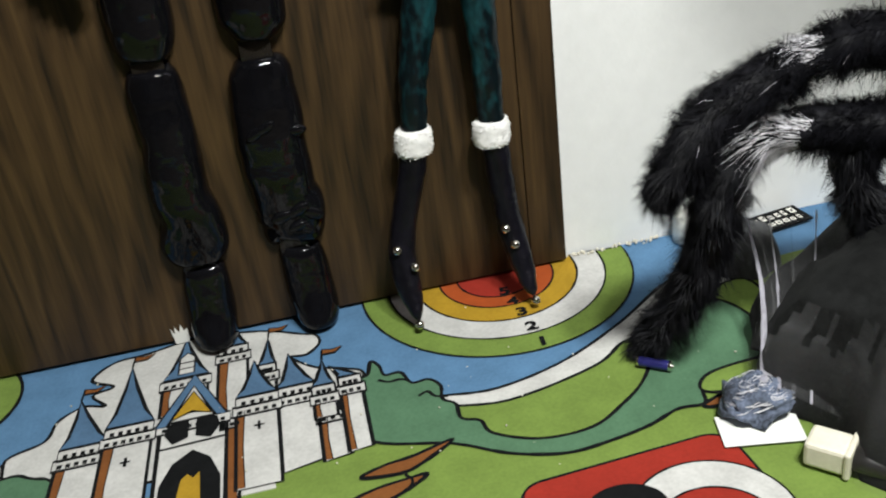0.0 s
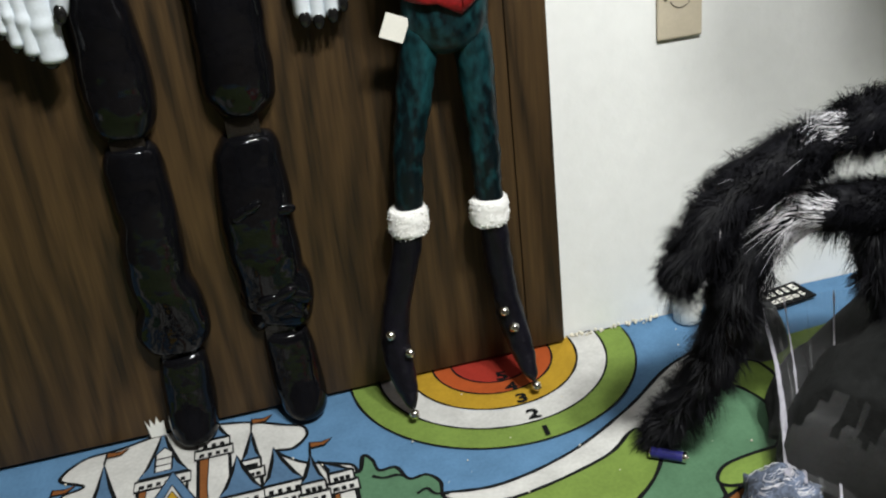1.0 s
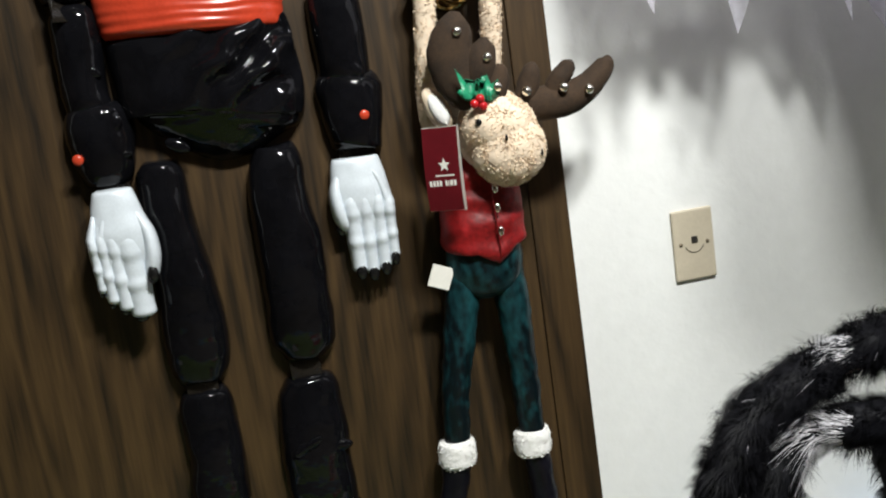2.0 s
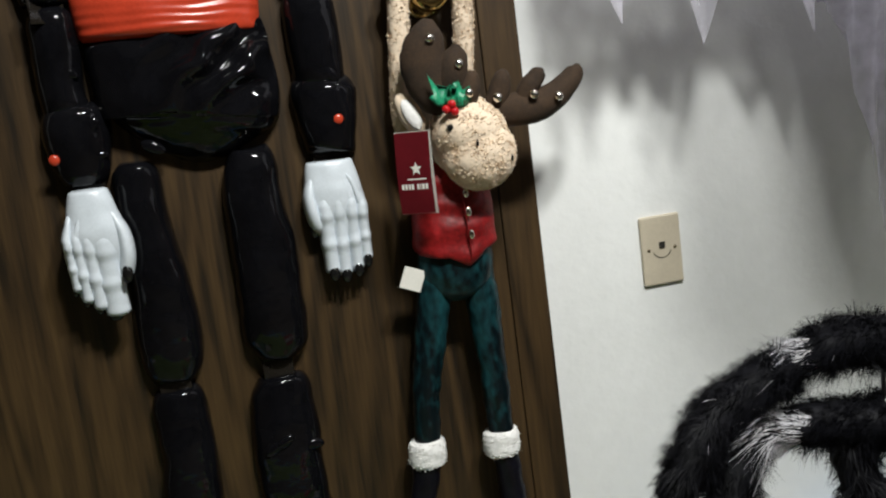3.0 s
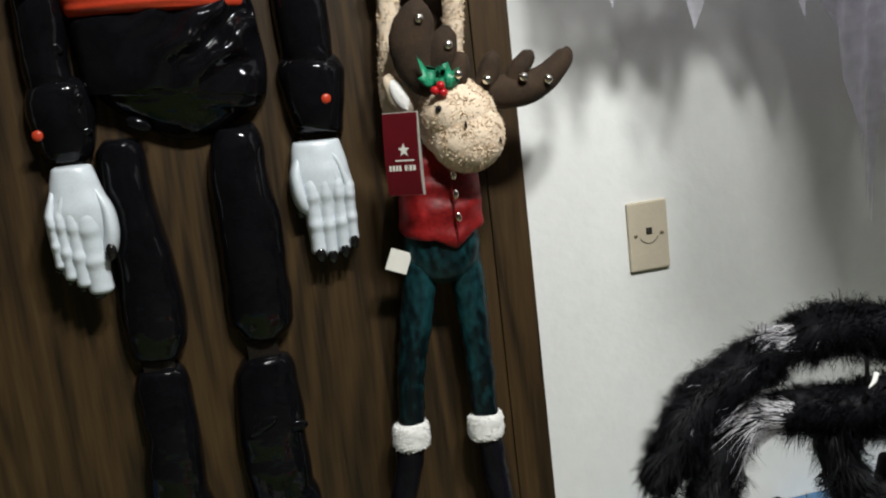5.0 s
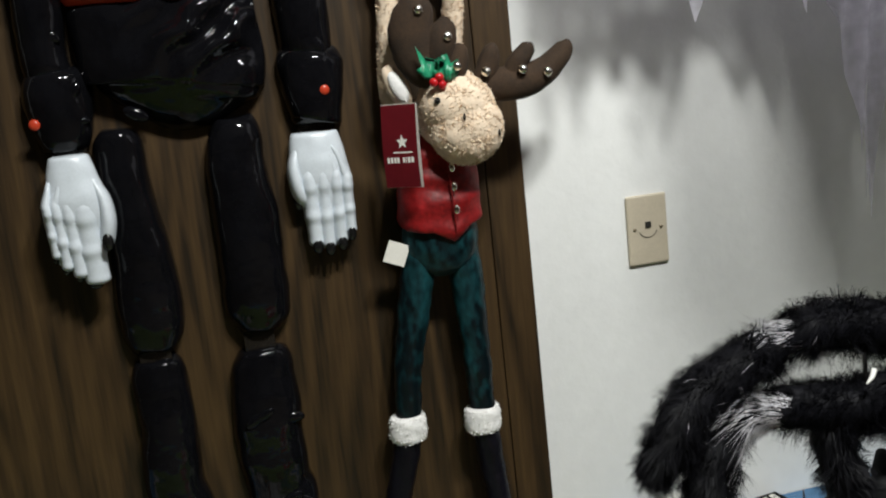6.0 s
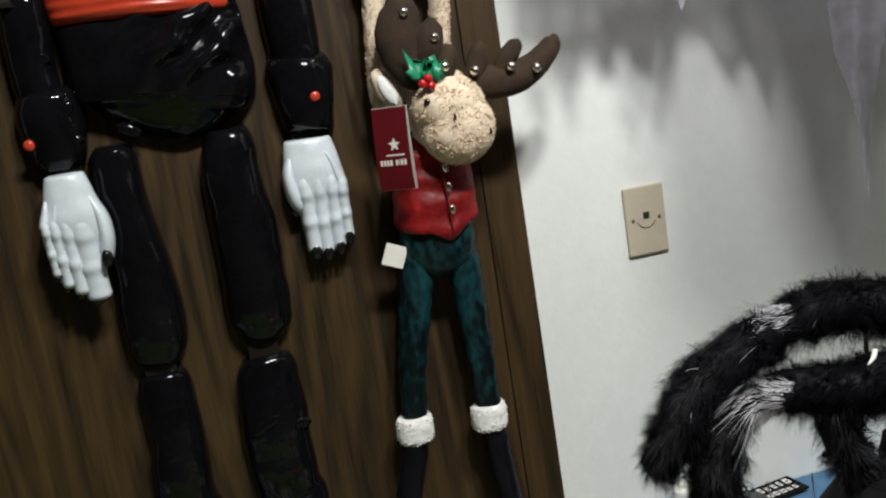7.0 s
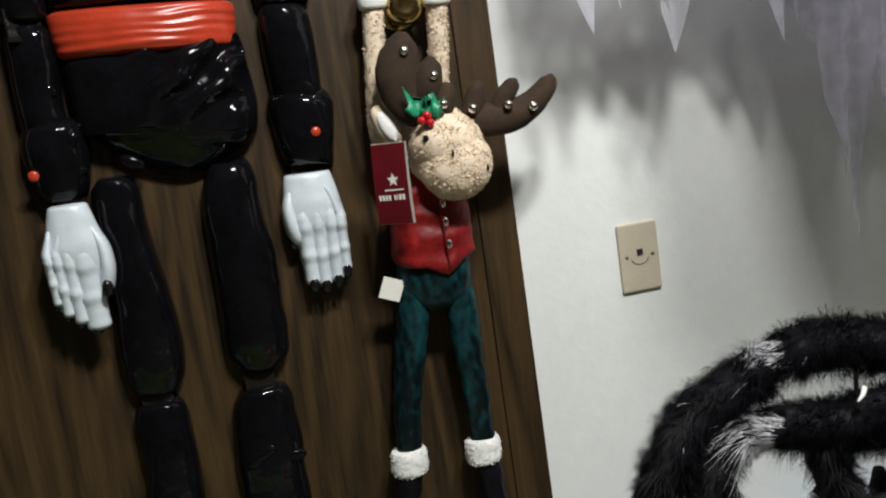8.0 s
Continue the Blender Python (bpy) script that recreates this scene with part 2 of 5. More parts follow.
def strands(bm, line, count, length, width, rng, along=0.7, out=0.35, gravity=0.25, keep=None, around=(0, 2 * math.pi), front=(0, -1, 0), wild=0.3, mat=0, clump=0.0, curl=0.0):
    """Hairs rooted on a limb of tube(): each is a bent, tapered blade; clump draws neighbours into locks."""
    n = len(line) - 1
    for _ in range(count):
        u = rng.random() * n
        i = min(int(u), n - 1)
        r = line[i] + (line[i + 1] - line[i]) * (u - i)
        a = rng.uniform(*around)
        if keep and not keep(r, a):
            continue
        tangent = Vector((line[i + 1] - line[i])[:3]).normalized()
        f = Vector(front)
        side = tangent.cross(f).normalized()
        f = side.cross(tangent).normalized()
        normal = (side * math.cos(a) + f * math.sin(a)).normalized()
        root = Vector(r[:3]) + side * (r[3] * math.cos(a)) + f * (r[4] * math.sin(a))
        chaos = noise.noise_vector(root * clump) * 2.2 + noise.noise_vector(root * clump * 3.1) * 0.9 if clump else Vector((0, 0, 0))
        loose = 0.35 if clump else 1.0
        chaos += Vector((rng.uniform(-1, 1), rng.uniform(-1, 1), rng.uniform(-1, 1))) * loose
        way = (tangent * along + normal * out + chaos * wild).normalized()
        ln = length * rng.uniform(0.5, 1.2)
        mid = root + way * ln * 0.5
        tip = root + way * ln + Vector((0, 0, -1)) * gravity * ln - normal * out * 0.3 * ln + noise.noise_vector(root * 30 + Vector((7, 3, 1))) * curl * ln
        cross = way.cross(normal + chaos * 0.4)
        cross = cross.normalized() * width * rng.uniform(0.6, 1.3)
        v = [bm.verts.new(p) for p in (root - cross, root + cross, mid + cross * 0.7, mid - cross * 0.7, tip)]
        for q in ((v[0], v[1], v[2], v[3]), (v[3], v[2], v[4])):
            bm.faces.new(q).material_index = mat


def fuzz(bm, place, radii, count, length, width, rng, mat=0, zmin=-2.0):
    """Short curly pile on an ellipsoid."""
    for _ in range(count):
        d = Vector((rng.gauss(0, 1), rng.gauss(0, 1), rng.gauss(0, 1))).normalized()
        if d.y > 0.6 or d.z < zmin:
            continue
        root = Vector(place) + Vector([d[i] * radii[i] for i in range(3)]) * 0.98
        swirl = Vector((rng.uniform(-1, 1), rng.uniform(-1, 1), rng.uniform(-1, 1)))
        tip = root + (d * 0.6 + swirl * 0.8).normalized() * length * rng.uniform(0.5, 1.3)
        cross = (d.cross(swirl)).normalized() * width
        v = [bm.verts.new(p) for p in (root - cross, root + cross, tip)]
        bm.faces.new(v).material_index = mat


# ---- the room ----
def wall_box(name, a, b, mat):
    return tagged(part(name, block(bmesh.new(), a, b), mat, None, smooth=False), kind="structure")


W = 0.026
wall_box("floor", (-2.6, -4.4, -0.10), (1.9, W + 0.1, -0.006), FLOOR)
wall_box("wall_north", (-2.6, W, -0.006), (1.9, W + 0.12, 2.44), WALL)
# Unseen walls and ceiling, kept dark so glossy parts mirror little light.
wall_box("wall_east", (1.9, -4.4, -0.006), (2.02, W + 0.12, 2.44), UNSEEN_DARK_WALL)
wall_box("wall_west", (-2.72, -4.4, -0.006), (-2.6, W + 0.12, 2.44), UNSEEN_DARK_WALL)
wall_box("wall_south", (-2.72, -4.52, -0.006), (2.02, -4.4, 2.44), UNSEEN_DARK_WALL)
wall_box("ceiling", (-2.72, -4.52, 2.44), (2.02, W + 0.12, 2.54), CEILING)

door = tagged(thing("door_1", (-0.45, 0.012, 0.008), "dark walnut veneer door standing flat against the wall", "door"), kind="structure")
part("face_panel", block(bmesh.new(), (-0.92, 0.0, 0.008), (-0.0605, 0.022, 2.03), 0.0012), WOOD, door, smooth=False)
part("edge_stile", block(bmesh.new(), (-0.0590, 0.0, 0.008), (0.0, 0.022, 2.03), 0.0015), WOOD, door, smooth=False)


def turned(bm, centre, axis_y, profile, seg=28, mat=0):
    """A turned body round an axis that runs along y: profile rows of (y, radius)."""
    rings = [[bm.verts.new((centre[0] + r * math.cos(2 * math.pi * k / seg), y, centre[1] + r * math.sin(2 * math.pi * k / seg))) for k in range(seg)] for y, r in profile]
    for a, b in zip(rings, rings[1:]):
        for k in range(seg):
            bm.faces.new((a[k], a[(k + 1) % seg], b[(k + 1) % seg], b[k])).material_index = mat
    for r in (rings[0], rings[-1]):
        bm.faces.new(r).material_index = mat
    return bm


knob = part("door_knob", turned(bmesh.new(), (-0.141, 0.952), 1, ((-0.012, 0.012), (-0.03, 0.011), (-0.036, 0.018), (-0.045, 0.0255), (-0.056, 0.0275), (-0.064, 0.024), (-0.068, 0.018), (-0.0665, 0.010), (-0.066, 0.001))), BRASS, door, "aged brass door knob")
part("rosette", turned(bmesh.new(), (-0.141, 0.952), 1, ((0.0, 0.033), (-0.006, 0.032), (-0.011, 0.026), (-0.012, 0.012))), BRASS, knob)

# telephone plate
plate = thing("telephone_wall_plate", (0.208, W, 0.514), "beige plastic telephone wall plate with a small jack", "wall plate")
bm = bmesh.new()
block(bm, (0.173, W - 0.0065, 0.457), (0.243, W, 0.5713), 0.003)
part("cover", bm, BEIGE, plate, smooth=False)
part("jack", block(bmesh.new(), (0.2035, W - 0.0085, 0.5175), (0.2135, W - 0.0060, 0.5275), 0.0004), DARK_HOLE, plate, smooth=False)
bm = bmesh.new()
arc = [Vector((0.208 + 0.0165 * math.cos(a), W - 0.0068, 0.518 + 0.0165 * math.sin(a))) for a in np.linspace(-2.75, -0.35, 16)]
for p, q in zip(arc, arc[1:]):
    n = (q - p).cross(Vector((0, 1, 0))).normalized() * 0.0006
    bm.faces.new([bm.verts.new(c + Vector((0, -0.0004, 0))) for c in (p - n, p + n, q + n, q - n)])
part("jack_rim", bm, DARK_HOLE, plate)
for x in (0.185, 0.231):
    part("screw", turned(bmesh.new(), (x, 0.5165), 1, ((W - 0.006, 0.0032), (W - 0.0078, 0.0028), (W - 0.008, 0.001)), 12), SCREW, plate)


# ---- printed play mat ----
mat_thing = thing("play_mat", (-0.35, -0.6, -0.006), "colourful printed play mat with a castle and rings, on the floor", "play mat")
bm = block(bmesh.new(), (-1.40, -0.84, -0.006), (0.95, W - 0.003, 0.0), 0.0015)
part("mat_base", bm, SKY, mat_thing, smooth=False)
LAYER = 0.0003


def laid(p):
    """A point of the printed design, as the slightly stretched mat lies on the floor."""
    x, y = p[0], p[1]
    return np.array((0.9922 * x - 0.0034 * y - 0.0014 + 0.0109 * x * x - 0.0497 * x * y, 0.9205 * y - 0.0019 * x - 0.004 + 0.0105 * x * y - 0.047 * y * y))


def smooth_line(pts, closed, steps=6):
    if closed:
        n = len(pts)
        out = []
        for i in range(n):
            p0, p1, p2, p3 = (np.array(pts[(i + k) % n], float) for k in (-1, 0, 1, 2))
            for k in range(steps):
                t = k / steps
                out.append(0.5 * (2 * p1 + (p2 - p0) * t + (2 * p0 - 5 * p1 + 4 * p2 - p3) * t * t + (3 * p1 - p0 - 3 * p2 + p3) * t ** 3))
        return out
    return catmull(pts, steps)


def ribbon(bm, pts, width, z, closed, mat=0):
    n = len(pts)
    left, right = [], []
    for i in range(n):
        a = pts[(i - 1) % n] if closed or i else pts[0]
        b = pts[(i + 1) % n] if closed or i < n - 1 else pts[-1]
        d = np.array(b) - np.array(a)
        d = d / (np.hypot(*d) or 1)
        w = width * (0.5 + 0.22 * noise.noise(Vector((pts[i][0] * 60, pts[i][1] * 60, 3))))
        left.append(bm.verts.new((pts[i][0] - d[1] * w, pts[i][1] + d[0] * w, z)))
        right.append(bm.verts.new((pts[i][0] + d[1] * w, pts[i][1] - d[0] * w, z)))
    for i in range(n if closed else n - 1):
        j = (i + 1) % n
        bm.faces.new((left[i], right[i], right[j], left[j])).material_index = mat


def shape(name, pts, ink, layer, soft=True, line=0.0056, parent=mat_thing, true=False):
    """A printed area with a drawn outline."""
    bm = bmesh.new()
    pts = smooth_line(pts, True) if soft else [np.array(p, float) for p in pts]
    pts = pts if true else [laid(p) for p in pts]
    z = LAYER * layer
    bm.faces.new([bm.verts.new((p[0], min(p[1], W - 0.005), z)) for p in pts])
    if line:
        keep = [(p[0], min(p[1], W - 0.005)) for p in pts]
        ribbon(bm, keep, line, z + LAYER * 0.5, True, 1)
    return part(name, bm, [ink, LINE], parent, smooth=False)


def stroke(name, pts, layer, width=0.0048, soft=True, parent=mat_thing):
    bm = bmesh.new()
    ribbon(bm, [laid(p) for p in (smooth_line(pts, False) if soft else pts)], width, LAYER * layer, False)
    return part(name, bm, LINE, parent, smooth=False)


def disc(c, r, n=64, a0=0.0, squash=1.0):
    return [(c[0] + r * math.cos(a0 + 2 * math.pi * k / n), c[1] + squash * r * math.sin(a0 + 2 * math.pi * k / n)) for k in range(n)]


# meadow, river bank and hedges
shape("foreground_meadow", [(-1.39, -0.31), (-0.95, -0.33), (-0.60, -0.38), (-0.30, -0.36), (0.0, -0.36), (0.25, -0.12), (0.94, -0.06), (0.94, -0.83), (-1.39, -0.83)], LIME, 1, soft=False, line=0)
shape("white_bank", [(-0.30, -0.292), (-0.272, -0.292), (-0.194, -0.303), (-0.087, -0.272), (0.022, -0.205), (0.13, -0.12), (0.22, -0.10), (0.20, -0.20), (0.06, -0.26), (-0.05, -0.31), (-0.19, -0.34), (-0.29, -0.325)], WHITE_INK, 3)
shape("far_hill", [(-0.285, -0.318), (-0.186, -0.336), (-0.054, -0.302), (0.000, -0.262), (0.016, -0.258), (0.022, -0.272), (0.045, -0.262), (0.12, -0.20), (0.24, -0.16), (0.22, -0.30), (0.05, -0.34), (-0.004, -0.372), (-0.098, -0.440), (-0.166, -0.445), (-0.24, -0.41), (-0.285, -0.36)], LIME, 4)
shape("hedge", [(-0.400, -0.200), (-0.368, -0.205), (-0.357, -0.170), (-0.346, -0.185), (-0.341, -0.212), (-0.318, -0.214), (-0.306, -0.246), (-0.282, -0.246), (-0.268, -0.268), (-0.271, -0.300), (-0.256, -0.318), (-0.255, -0.352), (-0.232, -0.366), (-0.222, -0.398), (-0.166, -0.430), (-0.098, -0.430), (-0.046, -0.398), (-0.004, -0.360), (0.035, -0.30), (0.08, -0.215), (0.14, -0.190), (0.185, -0.215), (0.20, -0.30), (0.150, -0.375), (0.085, -0.385), (0.062, -0.405), (0.052, -0.434), (0.016, -0.433), (-0.030, -0.452), (-0.086, -0.464), (-0.145, -0.468), (-0.212, -0.444), (-0.277, -0.400), (-0.376, -0.360), (-0.41, -0.28)], SAGE, 5)
shape("lawn_tongue", [(0.150, -0.365), (0.085, -0.375), (0.060, -0.402), (0.080, -0.418), (0.14, -0.410), (0.19, -0.37)], LIME, 6)
for pts in ([(0.048, -0.440), (0.068, -0.428), (0.100, -0.418), (0.135, -0.418), (0.10, -0.440), (0.07, -0.446)],
            [(-0.400, -0.428), (-0.368, -0.414), (-0.330, -0.408), (-0.274, -0.392), (-0.318, -0.424), (-0.350, -0.436)],
            [(-0.420, -0.470), (-0.385, -0.455), (-0.352, -0.450), (-0.318, -0.448), (-0.345, -0.468), (-0.390, -0.486)]):
    shape("rust_rock", pts, RUST_INK, 7)
stroke("leaf_mark", [(-0.352, -0.222), (-0.338, -0.232), (-0.320, -0.232), (-0.308, -0.242)], 7)
stroke("leaf_mark", [(-0.302, -0.282), (-0.288, -0.276), (-0.280, -0.290), (-0.262, -0.298)], 7)
stroke("leaf_mark", [(-0.345, -0.44), (-0.338, -0.455), (-0.345, -0.47)], 8)
shape("left_hedge", [(-1.00, -0.345), (-0.93, -0.310), (-0.90, -0.275), (-0.86, -0.262), (-0.835, -0.275), (-0.80, -0.30), (-0.79, -0.40), (-0.95, -0.44)], SAGE, 5)
shape("snow_bank", [(-1.30, -0.25), (-1.00, -0.245), (-0.90, -0.232), (-0.84, -0.236), (-0.78, -0.25), (-0.80, -0.32), (-1.0, -0.35), (-1.3, -0.33)], WHITE_INK, 2)

# ring target with printed numerals, and the edge of a second one
CENTRE = (-0.1219, 0.0026)
for k, (r, ink) in enumerate(((0.2236, LIME), (0.1792, WHITE_INK), (0.1334, YELLOW_INK), (0.0945, ORANGE_INK), (0.0650, RED_INK))):
    shape("target_ring", [p for p in disc(CENTRE, r, 96) if p[1] < W], ink, 6 + k * 1.2, soft=False, line=0.0034, true=True)
for text, place in (("1", (-0.104, -0.205)), ("2", (-0.108, -0.161)), ("3", (-0.111, -0.118)), ("4", (-0.116, -0.084)), ("5", (-0.121, -0.051))):
    data = bpy.data.curves.new("numeral", "FONT")
    data.body, data.size, data.offset, data.align_x, data.align_y = text, 0.030, 0.0012, "CENTER", "CENTER"
    font_ob = new("numeral", data)
    me = bpy.data.meshes.new_from_object(font_ob)
    bpy.data.objects.remove(font_ob)
    bpy.data.curves.remove(data)
    me.transform(Matrix.Translation((*place, LAYER * 14)) @ Matrix.Rotation(radians(-4), 4, "Z") @ Matrix.Diagonal((1.25, 1, 1, 1)))
    me.materials.append(LINE)
    ob = new("numeral", me)
    ob.parent, ob.matrix_parent_inverse = mat_thing, Matrix.Translation(-mat_thing.location)
shape("target_ring", disc((-1.02, -0.055), 0.13, 64), LIME, 6, soft=False)
shape("target_ring", disc((-1.03, -0.065), 0.085, 48), LIME, 7, soft=False)

# clouds behind the castle
shape("cloud", [(-0.88, -0.23), (-0.83, -0.195), (-0.818, -0.150), (-0.785, -0.125), (-0.752, -0.135), (-0.775, -0.100), (-0.745, -0.085), (-0.782, -0.055), (-0.752, -0.015), (-0.70, -0.008), (-0.62, 0.01), (-0.52, -0.01), (-0.455, -0.045), (-0.432, -0.058), (-0.428, -0.085), (-0.450, -0.110), (-0.475, -0.108), (-0.440, -0.150), (-0.395, -0.172), (-0.37, -0.20), (-0.40, -0.30), (-0.80, -0.34)], WHITE_INK, 3)

# castle: towers of white wall, rust shade, battlements and blue cone roofs
castle = part("castle", block(bmesh.new(), (-0.655, -0.385, 0.0), (-0.51, -0.27, LAYER * 5)), WHITE_INK, mat_thing, smooth=False)


def battlement(x0, x1, y, layer, tilt=0.0):
    w = x1 - x0
    shape("battlement", [(x0 - 0.005, y - 0.012), (x1 + 0.005, y - 0.012 + tilt), (x1 + 0.005, y + 0.012 + tilt), (x0 - 0.005, y + 0.012)], WHITE_INK, layer, False, 0.0050, castle)
    bm = bmesh.new()
    n = max(3, int(w / 0.011))
    for k in range(n):
        cx = x0 + w * (k + 0.5) / n
        cy = y + tilt * (k + 0.5) / n
        bm.faces.new([bm.verts.new((*laid((cx + a, cy + b)), LAYER * (layer + 1.2))) for a, b in ((-0.0032, -0.008), (0.0032, -0.008), (0.0032, 0.001), (-0.0032, 0.001))])
    tagged(part("crenel", bm, LINE, castle, smooth=False), kind="stuff")


def spire(x, y, half, apex, layer, ink=ROOF_INK, flag=0):
    ax, ay = apex
    h = ay - y
    left = [(x - half, y), (x - half * 0.62 + (ax - x) * 0.2, y + h * 0.22), (x - half * 0.25 + (ax - x) * 0.6, y + h * 0.62)]
    right = [(x + half * 0.25 + (ax - x) * 0.6, y + h * 0.62), (x + half * 0.62 + (ax - x) * 0.2, y + h * 0.22), (x + half, y)]
    shape("spire", left + [(ax, ay)] + right, ink, layer, False, 0.0058, castle)
    if flag:
        stroke("flag_pole", [(ax, ay), (ax + 0.002, ay + 0.03)], layer + 1, 0.003, False, castle)
        shape("flag", [(ax + 0.002, ay + 0.03), (ax + 0.018 * flag, ay + 0.025), (ax + 0.034 * flag, ay + 0.03), (ax + 0.022 * flag, ay + 0.016), (ax + 0.002, ay + 0.016)], RUST_INK if flag > 0 else ROOF_INK, layer + 1, False, 0.0025, castle)


def tower(x0, x1, base, top, layer, apex=None, shade=0.28, flag=0, mark=False, slant=0.0):
    shape("tower_wall", [(x0, base), (x1, base + slant), (x1, top), (x0, top)], WHITE_INK, layer, False, 0.0060, castle)
    w = x1 - x0
    if shade:
        shape("tower_shade", [(x0 + 0.002, base + 0.003), (x0 + w * shade, base + 0.003), (x0 + w * shade * 0.8, (base + top) / 2), (x0 + w * shade, top), (x0 + 0.002, top)], RUST_INK, layer + 0.6, False, 0.0015, castle)
    battlement(x0, x1, top, layer + 1)
    if apex:
        battlement(x0 + 0.004, x1 - 0.004, top + 0.022, layer + 1.5)
        spire((x0 + x1) / 2, top + 0.034, w * 0.52, apex, layer + 3, flag=flag)
    if mark:
        cx, cy = (x0 + x1) / 2 + 0.002, (base + top) / 2 + 0.045
        stroke("cross_slit", [(cx - 0.007, cy), (cx + 0.007, cy)], layer + 2, 0.004, False, castle)
        stroke("cross_slit", [(cx, cy - 0.01), (cx, cy + 0.01)], layer + 2, 0.004, False, castle)


tower(-0.585, -0.540, -0.24, -0.075, 6, (-0.560, 0.012), 0.35)
tower(-0.668, -0.600, -0.20, -0.120, 6, None, 0.2)
spire(-0.634, -0.105, 0.036, (-0.638, 0.012), 8)
shape("dormer", [(-0.646, -0.095), (-0.622, -0.095), (-0.622, -0.05), (-0.634, -0.035), (-0.646, -0.05)], WHITE_INK, 10, False, 0.003, castle)
for y in (-0.08, -0.063):
    stroke("dormer_bar", [(-0.646, y), (-0.622, y)], 11, 0.0028, False, castle)
tower(-0.523, -0.498, -0.24, -0.150, 6, (-0.507, -0.040), 0.3, flag=1)
tower(-0.497, -0.442, -0.385, -0.225, 7, (-0.478, -0.100), 0, slant=0.012)
tower(-0.447, -0.415, -0.285, -0.240, 9, (-0.428, -0.140), 0.3, flag=1)
tower(-0.442, -0.405, -0.380, -0.285, 6, None, 0.3, slant=0.006)
tower(-0.408, -0.376, -0.372, -0.230, 8, (-0.420, -0.160), 0.3, slant=0.004)
tower(-0.803, -0.735, -0.42, -0.262, 6, (-0.790, -0.110), 0.22, flag=1)
tower(-0.742, -0.675, -0.43, -0.236, 9, (-0.720, -0.045), 0.24, flag=1, mark=True)
tower(-0.574, -0.552, -0.43, -0.250, 8, None, 0.9)
tower(-0.557, -0.497, -0.40, -0.228, 9, (-0.530, -0.100), 0.2, mark=True)
tower(-0.664, -0.570, -0.45, -0.232, 9, None, 0)
shape("gable", [(-0.672, -0.228), (-0.620, -0.104), (-0.570, -0.222), (-0.586, -0.222), (-0.620, -0.135), (-0.655, -0.228)], ROOF_INK, 13, False, 0.0035, castle)
shape("gable_light", [(-0.650, -0.215), (-0.620, -0.150), (-0.592, -0.212), (-0.620, -0.200)], YELLOW_INK, 12, False, 0.003, castle)
for s in (-1, 1):
    shape("gate_window", [(-0.618 + s * 0.006, -0.222), (-0.618 + s * 0.034, -0.226), (-0.618 + s * 0.038, -0.248), (-0.618 + s * 0.026, -0.272), (-0.618 + s * 0.006, -0.262)], LINE, 13, False, 0.002, castle)
stroke("gate_ledge", [(-0.664, -0.280), (-0.571, -0.276)], 13, 0.004, False, castle)
shape("gate_arch", [(-0.657, -0.46), (-0.655, -0.36), (-0.640, -0.318), (-0.615, -0.296), (-0.592, -0.318), (-0.578, -0.36), (-0.576, -0.46)], LINE, 14, False, 0.003, castle)
shape("gate_lamp", [(-0.637, -0.43), (-0.628, -0.355), (-0.620, -0.345), (-0.612, -0.355), (-0.604, -0.345), (-0.600, -0.43)], YELLOW_INK, 15, False, 0, castle)

# red panel with plain round shapes
PANEL = Matrix.Rotation(radians(4), 2)


def in_panel(u, v):
    q = PANEL @ Vector((u, v))
    return (-0.075 + q.x, -0.640 + q.y)


corner = []
for cx, cy, a0 in ((0.105, 0.108, 0), (-0.105, 0.108, 90), (-0.105, -0.108, 180), (0.105, -0.108, 270)):
    corner += [in_panel(cx + 0.032 * math.cos(radians(a0 + a)), cy + 0.032 * math.sin(radians(a0 + a))) for a in range(0, 91, 15)]
shape("red_panel", corner, RED_INK, 4, False, 0.004)
shape("panel_disc", disc(in_panel(0.055, 0.01), 0.092, 48), WHITE_INK, 6, False, 0.003)
shape("panel_disc", disc(in_panel(0.050, -0.01), 0.066, 48), RED_INK, 7, False, 0.003)
shape("panel_disc", disc(in_panel(0.050, -0.03), 0.045, 40), WHITE_INK, 8, False, 0.003)
shape("panel_spot", disc(in_panel(-0.030, 0.055), 0.048, 40, squash=0.85), LINE, 9, False, 0.002)
shape("panel_card", [in_panel(-0.115, 0.03), in_panel(-0.065, 0.055), in_panel(-0.065, -0.02), in_panel(-0.115, -0.02)], WHITE_INK, 7, False, 0.003)


